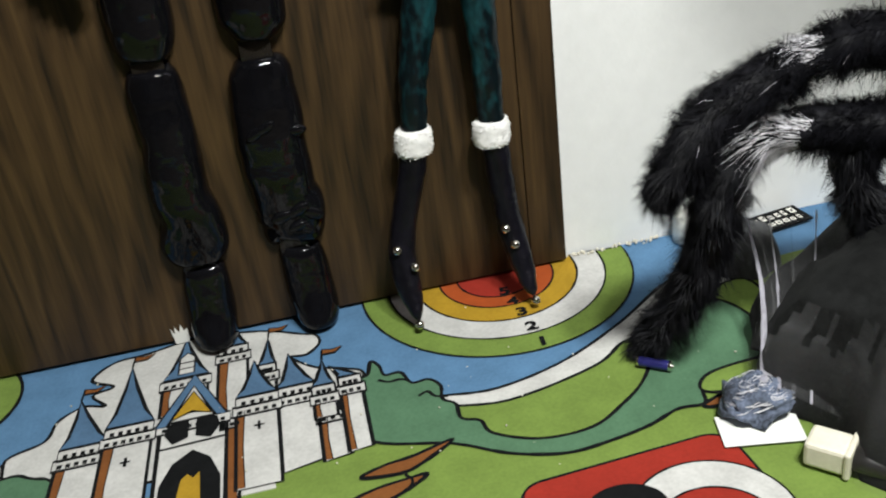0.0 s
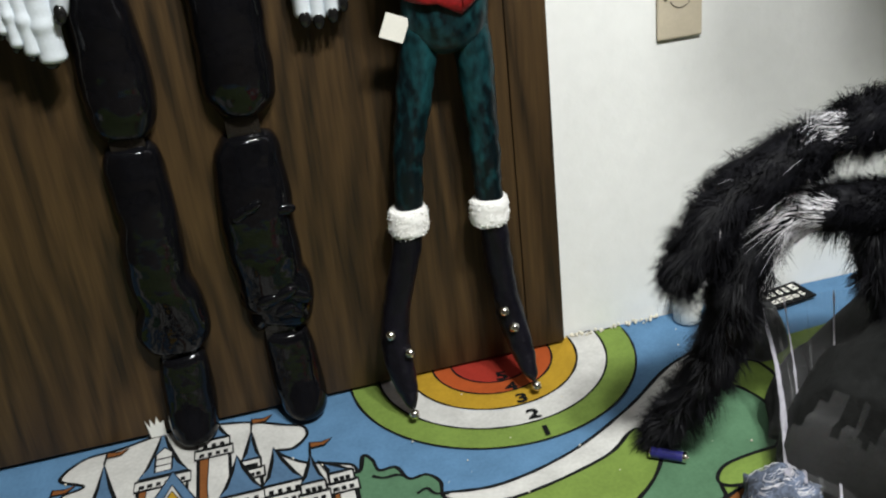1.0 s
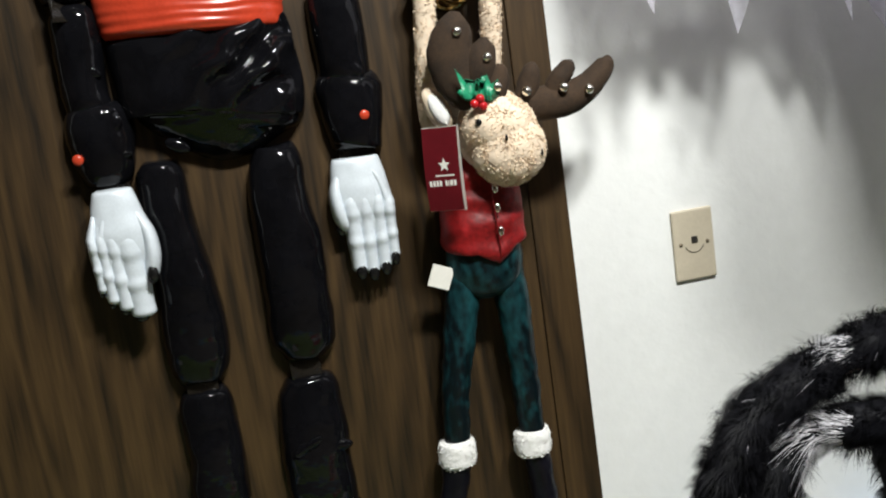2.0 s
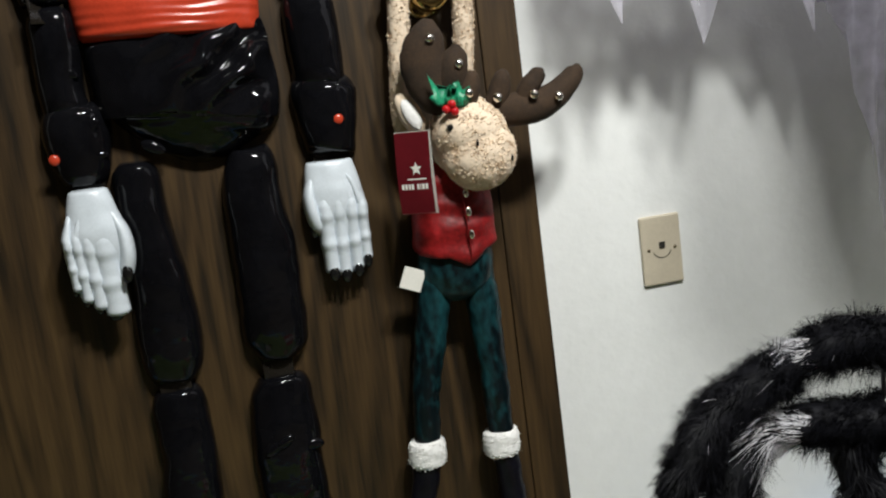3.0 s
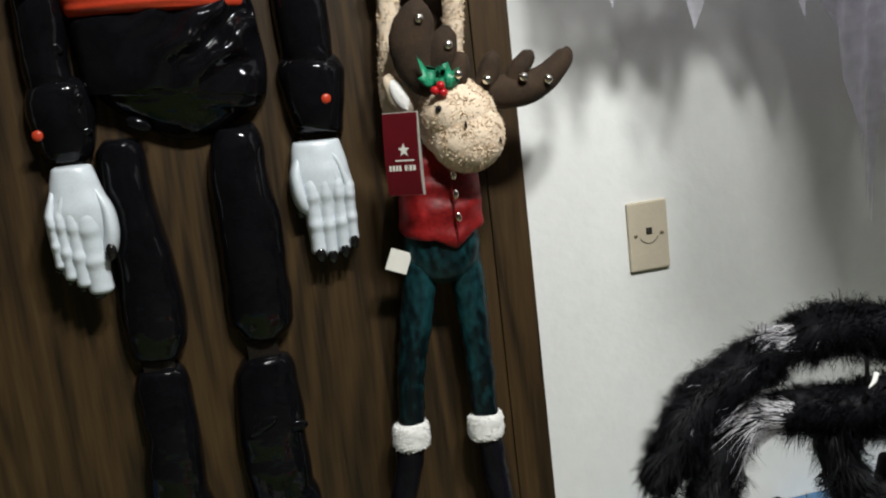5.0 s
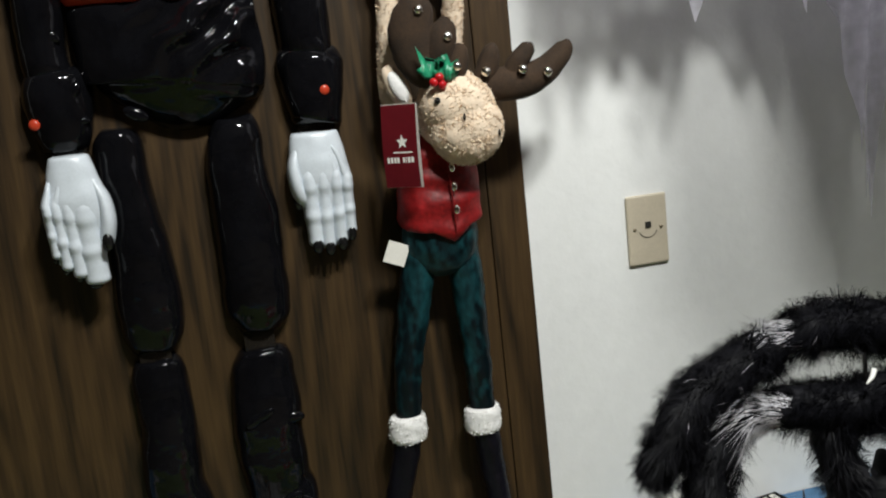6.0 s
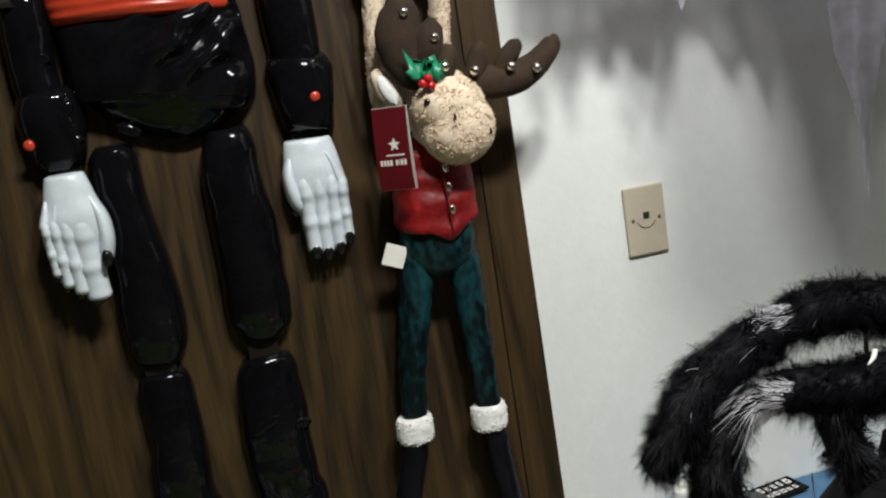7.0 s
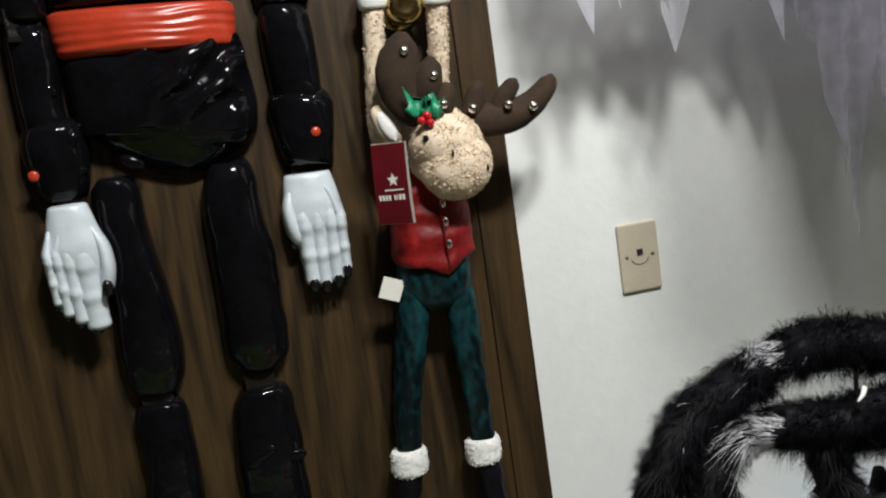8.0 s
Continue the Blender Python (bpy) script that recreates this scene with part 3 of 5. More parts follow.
# ---- jointed plastic figure hung on the door ----
def moulded_figure():
    """One thin vacuum-formed figure in jointed pieces, one mesh with all its colours."""
    bm = bmesh.new()

    def shell(rows, depth, mat=0, rough=0.0026, freq=32.0, around=18, steps=5):
        """Rows of (z, x, half width); the ends are rounded over."""
        full = []
        n = len(rows)
        for i, (z, x, w) in enumerate(rows):
            full.append((x, -0.002, z, w, depth * (0.55 + 0.45 * math.sin(math.pi * (i + 0.6) / (n + 0.2)))))
        z, x, w = rows[0]
        z2, x2, w2 = rows[-1]
        full = [(x, -0.002, z + 0.004, w * 0.55, depth * 0.18)] + full + [(x2, -0.002, z2 - 0.004, w2 * 0.55, depth * 0.18)]
        tube(bm, full, steps, around, mat, rough=rough, freq=freq, flat=True)

    # legs: thighs, shins and boots
    shell([(0.772, -0.578, 0.022), (0.755, -0.577, 0.033), (0.707, -0.577, 0.035), (0.654, -0.573, 0.036), (0.611, -0.571, 0.041), (0.553, -0.569, 0.044), (0.510, -0.569, 0.044), (0.482, -0.574, 0.041), (0.464, -0.578, 0.030)], 0.046)
    shell([(0.768, -0.415, 0.028), (0.750, -0.418, 0.036), (0.715, -0.424, 0.041), (0.680, -0.424, 0.044), (0.618, -0.420, 0.047), (0.553, -0.421, 0.047), (0.509, -0.423, 0.048), (0.484, -0.426, 0.043), (0.468, -0.430, 0.028)], 0.048)
    shell([(0.444, -0.571, 0.031), (0.422, -0.573, 0.038), (0.385, -0.573, 0.039), (0.343, -0.573, 0.040), (0.298, -0.576, 0.042), (0.253, -0.577, 0.042), (0.215, -0.572, 0.046), (0.186, -0.575, 0.051), (0.162, -0.580, 0.048), (0.146, -0.583, 0.036)], 0.044)
    shell([(0.436, -0.427, 0.033), (0.418, -0.427, 0.043), (0.394, -0.430, 0.046), (0.357, -0.431, 0.050), (0.315, -0.434, 0.051), (0.268, -0.433, 0.050), (0.229, -0.430, 0.049), (0.205, -0.426, 0.052), (0.176, -0.430, 0.051), (0.160, -0.438, 0.040)], 0.046)
    for x, top, lean in ((-0.573, 0.138, -0.006), (-0.426, 0.140, 0.008)):
        rows = [(x, -0.002, top, 0.024, 0.016), (x, -0.002, top - 0.006, 0.032, 0.028), (x + lean * 0.4, -0.002, 0.100, 0.036, 0.034), (x + lean * 0.6, -0.002, 0.062, 0.037, 0.042), (x + lean, -0.002, 0.034, 0.036, 0.056), (x + lean, -0.002, 0.016, 0.034, 0.062), (x + lean, -0.002, 0.007, 0.028, 0.052)]
        tube(bm, rows, 5, 18, 0, rough=0.0016, freq=28, flat=True)
    # creased trousers, sash and jacket hem
    rows = [(-0.494, -0.002, 0.945, 0.116, 0.045), (-0.493, -0.002, 0.932, 0.122, 0.052), (-0.489, -0.002, 0.885, 0.124, 0.060), (-0.485, -0.002, 0.842, 0.122, 0.058), (-0.486, -0.002, 0.826, 0.116, 0.052), (-0.489, -0.002, 0.810, 0.100, 0.044), (-0.493, -0.002, 0.788, 0.068, 0.032), (-0.497, -0.002, 0.772, 0.036, 0.018), (-0.499, -0.002, 0.765, 0.014, 0.008)]
    start = len(bm.verts)
    tube(bm, rows, 12, 60, 0, rough=0.0022, freq=24, flat=True)
    bm.verts.ensure_lookup_table()
    for v in bm.verts[start:]:
        if v.co.y < -0.02:
            crease = math.sin((v.co.z - 0.9) * 95 - (v.co.x + 0.45) * 70 + 2.5 * noise.noise(v.co * 22))
            fade = max(0.0, 1 - abs(v.co.x + 0.43) / 0.13) ** 0.7 * max(0.0, 1 - abs(v.co.z - 0.895) / 0.075) ** 0.7
            v.co.y -= 0.0135 * crease * fade
    start = len(bm.verts)
    tube(bm, [(-0.4965, -0.002, 0.997, 0.118, 0.046), (-0.4965, -0.002, 0.990, 0.1245, 0.055), (-0.4965, -0.002, 0.965, 0.123, 0.059), (-0.4965, -0.002, 0.942, 0.120, 0.058), (-0.4965, -0.002, 0.935, 0.116, 0.048)], 14, 40, 1, rough=0.0008, freq=40, flat=True)
    bm.verts.ensure_lookup_table()
    for v in bm.verts[start:]:
        tilt = (v.co.x + 0.4965) * -0.045
        v.co.z += tilt
        if v.co.y < -0.01:
            v.co.y -= (0.0006 + 0.0009 * noise.noise(Vector((v.co.x * 12, 5, v.co.z * 25)))) * math.sin((v.co.z - tilt) * 520 + 3.2 * noise.noise(Vector((v.co.x * 14, 0, v.co.z * 30))))
    shell([(1.16, -0.497, 0.120), (1.08, -0.497, 0.124), (1.01, -0.497, 0.116)], 0.065, around=24)
    # sleeves: upper arm, forearm and flared cuff
    shell([(1.12, -0.655, 0.032), (1.06, -0.652, 0.036), (1.00, -0.648, 0.033)], 0.042)
    shell([(0.988, -0.645, 0.022), (0.973, -0.646, 0.031), (0.929, -0.649, 0.032), (0.871, -0.650, 0.030), (0.850, -0.648, 0.030)], 0.042)
    shell([(0.858, -0.640, 0.036), (0.836, -0.641, 0.045), (0.796, -0.642, 0.042), (0.757, -0.642, 0.031)], 0.046)
    shell([(1.12, -0.300, 0.036), (1.06, -0.302, 0.041), (0.985, -0.305, 0.040)], 0.042)
    shell([(0.976, -0.304, 0.028), (0.958, -0.307, 0.037), (0.903, -0.306, 0.039), (0.860, -0.306, 0.037), (0.845, -0.306, 0.036)], 0.043)
    shell([(0.852, -0.300, 0.040), (0.837, -0.302, 0.048), (0.805, -0.303, 0.045), (0.765, -0.303, 0.039), (0.752, -0.305, 0.036)], 0.048)
    for x, z in ((-0.292, 0.796), (-0.672, 0.793)):
        ball(bm, (x, -0.0475 if x > -0.5 else -0.040, z), (0.0075, 0.004, 0.0075), 1, 14, 8)
    # small domes added where glints sit, shaped to catch the lamps
    for x, y, z, r in ((-0.452, -0.046, 0.340, 0.011), (-0.436, -0.049, 0.348, 0.010), (-0.398, -0.040, 0.333, 0.012),
                       (-0.440, -0.046, 0.205, 0.012), (-0.415, -0.046, 0.212, 0.012), (-0.398, -0.038, 0.200, 0.014), (-0.420, -0.044, 0.185, 0.010), (-0.408, -0.040, 0.178, 0.010),
                       (-0.300, -0.038, 0.890, 0.012), (-0.296, -0.040, 0.862, 0.013), (-0.290, -0.042, 0.836, 0.010), (-0.636, -0.036, 0.905, 0.011), (-0.622, -0.040, 0.828, 0.013), (-0.616, -0.036, 0.792, 0.009),
                       (-0.545, -0.034, 0.792, 0.012)):
        slant = Matrix.Rotation(math.sin(x * 300 + z * 170) * 0.9, 4, "Y")
        ball(bm, (x, y + 0.0040, z), (r * 1.5, 0.0062, r * 0.75), 0, 18, 12, slant)
    # smoky clear straps at the joints
    for x, z, w in ((-0.574, 0.454, 0.022), (-0.428, 0.452, 0.022), (-0.577, 0.144, 0.024), (-0.432, 0.150, 0.022), (-0.306, 0.748, 0.026), (-0.638, 0.753, 0.022), (-0.306, 0.976, 0.02), (-0.646, 0.99, 0.02)):
        block(bm, (x - w, -0.020, z - 0.022), (x + w, -0.016, z + 0.022), 0.001, 4)
    # white gauntlets: back, thumb and bent digits with two rows of knuckles
    for out, back, digits, thumb in (
        (0.034, ((0.749, -0.638, 0.022), (0.744, -0.638, 0.027), (0.715, -0.638, 0.034), (0.690, -0.638, 0.041), (0.660, -0.642, 0.041), (0.605, -0.645, 0.028)),
         ((-0.673, 0.690, -0.672, 0.619, 0.0075), (-0.662, 0.690, -0.661, 0.602, 0.0090), (-0.648, 0.688, -0.646, 0.590, 0.0110), (-0.630, 0.684, -0.627, 0.578, 0.0160)),
         ((-0.616, 0.722), (-0.603, 0.690), (-0.601, 0.660), (-0.606, 0.636), (-0.608, 0.622))),
        (0.008, ((0.740, -0.311, 0.030), (0.735, -0.311, 0.034), (0.715, -0.311, 0.039), (0.690, -0.310, 0.042), (0.660, -0.306, 0.040), (0.600, -0.303, 0.030)),
         ((-0.328, 0.680, -0.327, 0.580, 0.0112), (-0.309, 0.683, -0.310, 0.575, 0.0105), (-0.291, 0.680, -0.2915, 0.580, 0.0102), (-0.276, 0.674, -0.2765, 0.592, 0.0092)),
         ((-0.338, 0.722), (-0.346, 0.695), (-0.345, 0.668), (-0.340, 0.648), (-0.336, 0.636))),
    ):
        first = len(bm.verts)
        tube(bm, [(x, -0.006, z, w, (0.014, 0.022, 0.026, 0.029, 0.025, 0.010)[k]) for k, (z, x, w) in enumerate(back)], 5, 22, 2, rough=0.001, freq=60, flat=True)
        for k, (rx, rz, tx, tz, w) in enumerate(digits):
            rows = [(rx * 0.8 + back[1][1] * 0.2, -0.008, rz + 0.028, w * 0.5, 0.016)]
            for j in range(11):
                q = j / 10
                lump = math.exp(-((q - 0.16) / 0.075) ** 2) + 0.75 * math.exp(-((q - 0.60) / 0.07) ** 2)
                rows.append((rx + (tx - rx) * q, -0.008, rz + (tz - rz) * q, w * (1.12 + 0.14 * lump - 0.12 * q), 0.0265 - 0.008 * q + 0.0042 * lump))
            rows.append((tx, -0.008, tz - 0.005, w * 0.45, 0.007))
            tube(bm, rows, 3, 12, 2, flat=True)
            if out < 0.02:
                ball(bm, (tx, -0.0235, tz - 0.003), (w * 0.72, 0.0065, 0.0115), 3, 12, 8)
            else:
                ball(bm, (tx - 0.004, -0.012, tz - 0.004), (w * 0.6, 0.006, 0.007), 3, 12, 8)
            if k in (1, 2, 3):
                wx = back[1][1]
                tube(bm, [(wx + (rx - wx) * 0.4, -0.026, 0.725, 0.001, 0.001), (wx + (rx - wx) * 0.75, -0.0295, 0.705, 0.0036, 0.0026), (rx, -0.0305, rz - 0.004, 0.0045, 0.0030), (rx, -0.026, rz - 0.014, 0.002, 0.001)], 4, 8, 2)
        tube(bm, [(x, -0.010, z, (0.005, 0.0090, 0.0105, 0.0105, 0.006)[k], (0.012, 0.022, 0.025, 0.020, 0.009)[k]) for k, (x, z) in enumerate(thumb)], 5, 14, 2, flat=True)
        ball(bm, (thumb[3][0] + (0.001 if out > 0.02 else -0.006), -0.0290 if out > 0.02 else -0.016, thumb[3][1] - 0.005), (0.0074, 0.0065, 0.0120), 3, 12, 8)
        bm.verts.ensure_lookup_table()
        for v in bm.verts[first:]:
            v.co.y -= out
    ob = part("jointed_figure", bm, [BLACK_PLASTIC, RED_PLASTIC, PALE_PLASTIC, EYE_BLACK, CLEAR_STRAP])
    return tagged(ob, "glossy black plastic jointed figure with red sash on door", "decoration")


moulded_figure()


# ---- plush moose hanging from the knob ----
rng = random.Random(4)
moose = thing("plush_moose", (-0.141, -0.055, 0.95), "cream plush moose in red vest hanging from the door knob", "plush toy")


def bell(place, r, parent):
    bm = bmesh.new()
    ball(bm, place, (r, r, r), 0, 14, 10)
    b = part("bell", bm, SILVER, parent, "small shiny nickel bell")
    bm = bmesh.new()
    block(bm, (place[0] - r * 0.75, place[1] - r * 1.04, place[2] - r * 0.12), (place[0] + r * 0.75, place[1] - r * 0.6, place[2] + r * 0.12))
    part("slot", bm, DARK_HOLE, b, smooth=False)


bm = bmesh.new()
ball(bm, (-0.118, -0.075, 0.746), (0.055, 0.050, 0.060), 0, 28, 20, bumpy=0.004)
head = part("head", bm, CREAM_PLUSH, moose)
part("muzzle", ball(bmesh.new(), (-0.112, -0.108, 0.724), (0.052, 0.040, 0.051), 0, 28, 20, bumpy=0.004), CREAM_PLUSH, head)
part("brow", ball(bmesh.new(), (-0.120, -0.102, 0.755), (0.052, 0.043, 0.044), 0, 28, 20, bumpy=0.003), CREAM_PLUSH, head)
bm = bmesh.new()
fuzz(bm, (-0.118, -0.075, 0.746), (0.055, 0.050, 0.060), 5000, 0.0034, 0.0016, rng)
fuzz(bm, (-0.120, -0.102, 0.755), (0.052, 0.043, 0.044), 5000, 0.0034, 0.0016, rng)
fuzz(bm, (-0.112, -0.108, 0.724), (0.052, 0.040, 0.051), 8000, 0.0034, 0.0016, rng)
part("fleece_coat", bm, CREAM_PLUSH, head)
for p, r in (((-0.154, -0.132, 0.766), 0.0052), ((-0.080, -0.126, 0.752), 0.0040)):
    part("eye", ball(bmesh.new(), p, (r, r, r), 0, 12, 8), EYE_BLACK, head, "shiny black bead eye")
for p in ((-0.124, -0.149, 0.742), (-0.074, -0.136, 0.714)):
    part("nostril", ball(bmesh.new(), p, (0.002, 0.002, 0.005), 0, 8, 6), EYE_BLACK, head)
for x, turn in ((-0.197, -24),):
    bm = bmesh.new()
    ball(bm, (x, -0.085, 0.790), (0.016, 0.011, 0.033), 0, 16, 12, Matrix.Rotation(radians(turn), 4, "Y"), 0.002)
    ear = part("ear", bm, CREAM_PLUSH, head)
    part("ear_lining", ball(bmesh.new(), (x, -0.093, 0.789), (0.011, 0.006, 0.024), 0, 12, 8, Matrix.Rotation(radians(turn), 4, "Y")), WHITE_FLEECE, ear)


def antler(lobes, bells):
    bm = bmesh.new()
    for rows in lobes:
        tube(bm, rows, 6, 16, 0, rough=0.0016, freq=70)
    a = part("antler", bm, BROWN_PLUSH, moose, "brown plush antler with silver bells")
    for p in bells:
        bell(p, 0.0068, a)


antler([
    [(-0.128, -0.100, 0.796, 0.020, 0.012), (-0.159, -0.102, 0.818, 0.034, 0.018), (-0.173, -0.104, 0.859, 0.033, 0.020), (-0.165, -0.106, 0.893, 0.024, 0.018), (-0.160, -0.106, 0.913, 0.007, 0.007)],
    [(-0.140, -0.102, 0.801, 0.020, 0.012), (-0.138, -0.110, 0.835, 0.022, 0.018), (-0.130, -0.112, 0.861, 0.017, 0.015), (-0.127, -0.112, 0.875, 0.005, 0.005)],
    [(-0.128, -0.106, 0.786, 0.014, 0.010), (-0.118, -0.112, 0.809, 0.016, 0.014), (-0.112, -0.113, 0.830, 0.012, 0.011), (-0.110, -0.113, 0.838, 0.004, 0.004)],
], [(-0.166, -0.125, 0.887), (-0.131, -0.128, 0.849), (-0.122, -0.127, 0.809)])
antler([
    [(-0.089, -0.098, 0.777, 0.016, 0.012), (-0.053, -0.104, 0.777, 0.024, 0.018), (-0.014, -0.108, 0.780, 0.023, 0.019), (0.019, -0.110, 0.797, 0.018, 0.017), (0.040, -0.110, 0.818, 0.013, 0.012), (0.045, -0.110, 0.828, 0.004, 0.004)],
    [(-0.082, -0.102, 0.781, 0.014, 0.012), (-0.072, -0.106, 0.806, 0.015, 0.014), (-0.065, -0.107, 0.826, 0.011, 0.011), (-0.062, -0.107, 0.834, 0.004, 0.004)],
    [(-0.043, -0.106, 0.783, 0.014, 0.012), (-0.029, -0.110, 0.807, 0.014, 0.014), (-0.014, -0.111, 0.822, 0.011, 0.011), (-0.008, -0.111, 0.828, 0.004, 0.004)],
], [(-0.080, -0.122, 0.797), (-0.030, -0.128, 0.795), (0.005, -0.129, 0.788)])

for rows in ([(-0.172, -0.045, 0.690, 0.012, 0.012), (-0.200, -0.042, 0.770, 0.013, 0.013), (-0.196, -0.045, 0.850, 0.014, 0.014), (-0.184, -0.050, 0.955, 0.015, 0.015)],
             [(-0.118, -0.040, 0.690, 0.012, 0.012), (-0.108, -0.036, 0.780, 0.012, 0.012), (-0.098, -0.042, 0.870, 0.014, 0.013), (-0.092, -0.050, 0.950, 0.015, 0.014)]):
    bm = bmesh.new()
    line = tube(bm, rows, 10, 14, 0, rough=0.003, freq=130)
    strands(bm, line, 2600, 0.0036, 0.0013, rng, along=0.3, out=0.45, gravity=0.1, wild=0.8)
    arm = part("arm", bm, CREAM_PLUSH, moose)
    x, z = rows[-1][0], rows[-1][2]
    bm = bmesh.new()
    tube(bm, [(x, -0.050, z - 0.004, 0.012, 0.012), (x, -0.050, z, 0.021, 0.019), (x, -0.052, z + 0.016, 0.022, 0.020), (x, -0.052, z + 0.022, 0.014, 0.014)], 3, 16, 0, rough=0.002, freq=120)
    part("wrist_cuff", bm, WHITE_FLEECE, arm, "white fleece cuff")
    bm = bmesh.new()
    side = -1 if x < -0.14 else 1
    tube(bm, [(x, -0.050, z + 0.016, 0.014, 0.014), (x - side * 0.006, -0.045, z + 0.034, 0.019, 0.018), (x - side * 0.022, -0.030, z + 0.044, 0.016, 0.016), (x - side * 0.038, -0.018, z + 0.044, 0.008, 0.009)], 4, 14)
    part("mitten", bm, NAVY_SATIN, arm, "dark satin mitten")

# vest with a pointed hem
bm = bmesh.new()
vest_rows = [(-0.142, -0.045, 0.712, 0.038, 0.026), (-0.144, -0.050, 0.690, 0.055, 0.034), (-0.147, -0.054, 0.650, 0.060, 0.040), (-0.150, -0.056, 0.615, 0.0615, 0.043), (-0.151, -0.056, 0.598, 0.062, 0.045), (-0.151, -0.055, 0.592, 0.056, 0.040)]
tube(bm, vest_rows, 8, 36, 0, rough=0.003, freq=38)
for v in bm.verts:
    if v.co.z < 0.64 and v.co.y < -0.05:
        v.co.z -= 0.016 * max(0, 1 - abs(v.co.x + 0.142) / 0.028) * (0.64 - v.co.z) / 0.05
    v.co.y += 0.0022 * math.sin(v.co.z * 170 + 3 * noise.noise(v.co * 20)) * (1 if v.co.y < -0.05 else 0)
vest = part("vest", bm, RED_SATIN, moose, "red satin vest")
bm = bmesh.new()
tube(bm, [(-0.141, -0.094, 0.69, 0.0012, 0.0015), (-0.141, -0.101, 0.65, 0.0012, 0.0015), (-0.140, -0.104, 0.60, 0.0012, 0.0015), (-0.140, -0.100, 0.578, 0.0012, 0.0015)], 5, 6)
part("front_seam", bm, RED_SATIN, vest)
for z in (0.672, 0.645, 0.613):
    part("button", ball(bmesh.new(), (-0.137, -0.101 - (0.69 - z) * 0.06, z), (0.0042, 0.003, 0.007), 0, 12, 8), SILVER, vest)

# trousers, legs, cuffs and boots
bm = bmesh.new()
tube(bm, [(-0.151, -0.050, 0.608, 0.050, 0.034), (-0.152, -0.052, 0.580, 0.056, 0.038), (-0.154, -0.052, 0.550, 0.055, 0.036), (-0.156, -0.050, 0.525, 0.042, 0.028), (-0.157, -0.050, 0.512, 0.018, 0.014)], 6, 24, 0, rough=0.002, freq=50)
part("trouser_seat", bm, GREEN_VELVET, moose)
for leg_rows, boot_rows, bells in (
    ([(-0.184, -0.050, 0.560, 0.026, 0.024), (-0.196, -0.050, 0.500, 0.025, 0.023), (-0.219, -0.050, 0.395, 0.021, 0.020), (-0.231, -0.050, 0.303, 0.019, 0.018)],
     [(-0.233, -0.050, 0.283, 0.021, 0.020), (-0.245, -0.050, 0.229, 0.020, 0.020), (-0.266, -0.052, 0.160, 0.019, 0.021), (-0.276, -0.062, 0.105, 0.021, 0.024), (-0.274, -0.085, 0.062, 0.018, 0.018), (-0.272, -0.105, 0.034, 0.010, 0.010), (-0.271, -0.112, 0.024, 0.003, 0.003)],
     ((-0.284, -0.080, 0.132), (-0.262, -0.090, 0.104), (-0.271, -0.116, 0.018))),
    ([(-0.124, -0.050, 0.560, 0.026, 0.024), (-0.119, -0.050, 0.500, 0.025, 0.023), (-0.116, -0.050, 0.390, 0.021, 0.020), (-0.115, -0.050, 0.295, 0.019, 0.018)],
     [(-0.114, -0.050, 0.275, 0.020, 0.019), (-0.111, -0.050, 0.225, 0.020, 0.019), (-0.106, -0.052, 0.160, 0.019, 0.020), (-0.100, -0.062, 0.105, 0.020, 0.024), (-0.094, -0.085, 0.062, 0.017, 0.017), (-0.090, -0.105, 0.034, 0.010, 0.010), (-0.088, -0.112, 0.024, 0.003, 0.003)],
     ((-0.116, -0.080, 0.132), (-0.106, -0.090, 0.108), (-0.087, -0.116, 0.018))),
):
    bm = bmesh.new()
    tube(bm, leg_rows, 12, 18, 0, rough=0.003, freq=55)
    leg = part("leg", bm, GREEN_VELVET, moose, "crushed green velvet trouser leg")
    x, y, z = leg_rows[-1][:3]
    bm = bmesh.new()
    line = tube(bm, [(x, y, z + 0.006, 0.020, 0.019), (x, y, z, 0.026, 0.025), (x - 0.002, y, z - 0.016, 0.0275, 0.026), (x - 0.003, y, z - 0.030, 0.026, 0.025), (x - 0.003, y, z - 0.034, 0.018, 0.018)], 5, 22, 0, rough=0.002, freq=140)
    strands(bm, line, 700, 0.004, 0.0009, rng, along=0.0, out=0.7, gravity=0.0, wild=0.8)
    part("ankle_cuff", bm, WHITE_FLEECE, leg, "white fleece ankle cuff")
    bm = bmesh.new()
    tube(bm, boot_rows, 7, 18, 0, rough=0.0025, freq=60)
    boot = part("boot", bm, NAVY_SATIN, moose, "dark satin boot with bells")
    for p in bells:
        bell(p, 0.0072, boot)

# holly sprig on the brow
bm = bmesh.new()
for turn in (165, 60, -10):
    spikes = []
    for k in range(16):
        s = k / 15
        w = 0.010 * math.sin(math.pi * s) * (1.0 if k % 2 else 0.45) + 0.001
        spikes.append((s * 0.027, w))
    outline = spikes + [(p, -q) for p, q in reversed(spikes)]
    m = Matrix.Translation((-0.150, -0.122, 0.802)) @ Matrix.Rotation(radians(-turn), 4, "Y")
    bm.faces.new([bm.verts.new(m @ Vector((p, -0.006 * math.sin(p * 90) - abs(q) * 0.25, q))) for p, q in outline])
bmesh.ops.triangulate(bm, faces=bm.faces)
bmesh.ops.solidify(bm, geom=bm.faces, thickness=0.0012)
holly = part("holly_leaves", bm, HOLLY_FOIL, moose, "shiny green holly leaves")
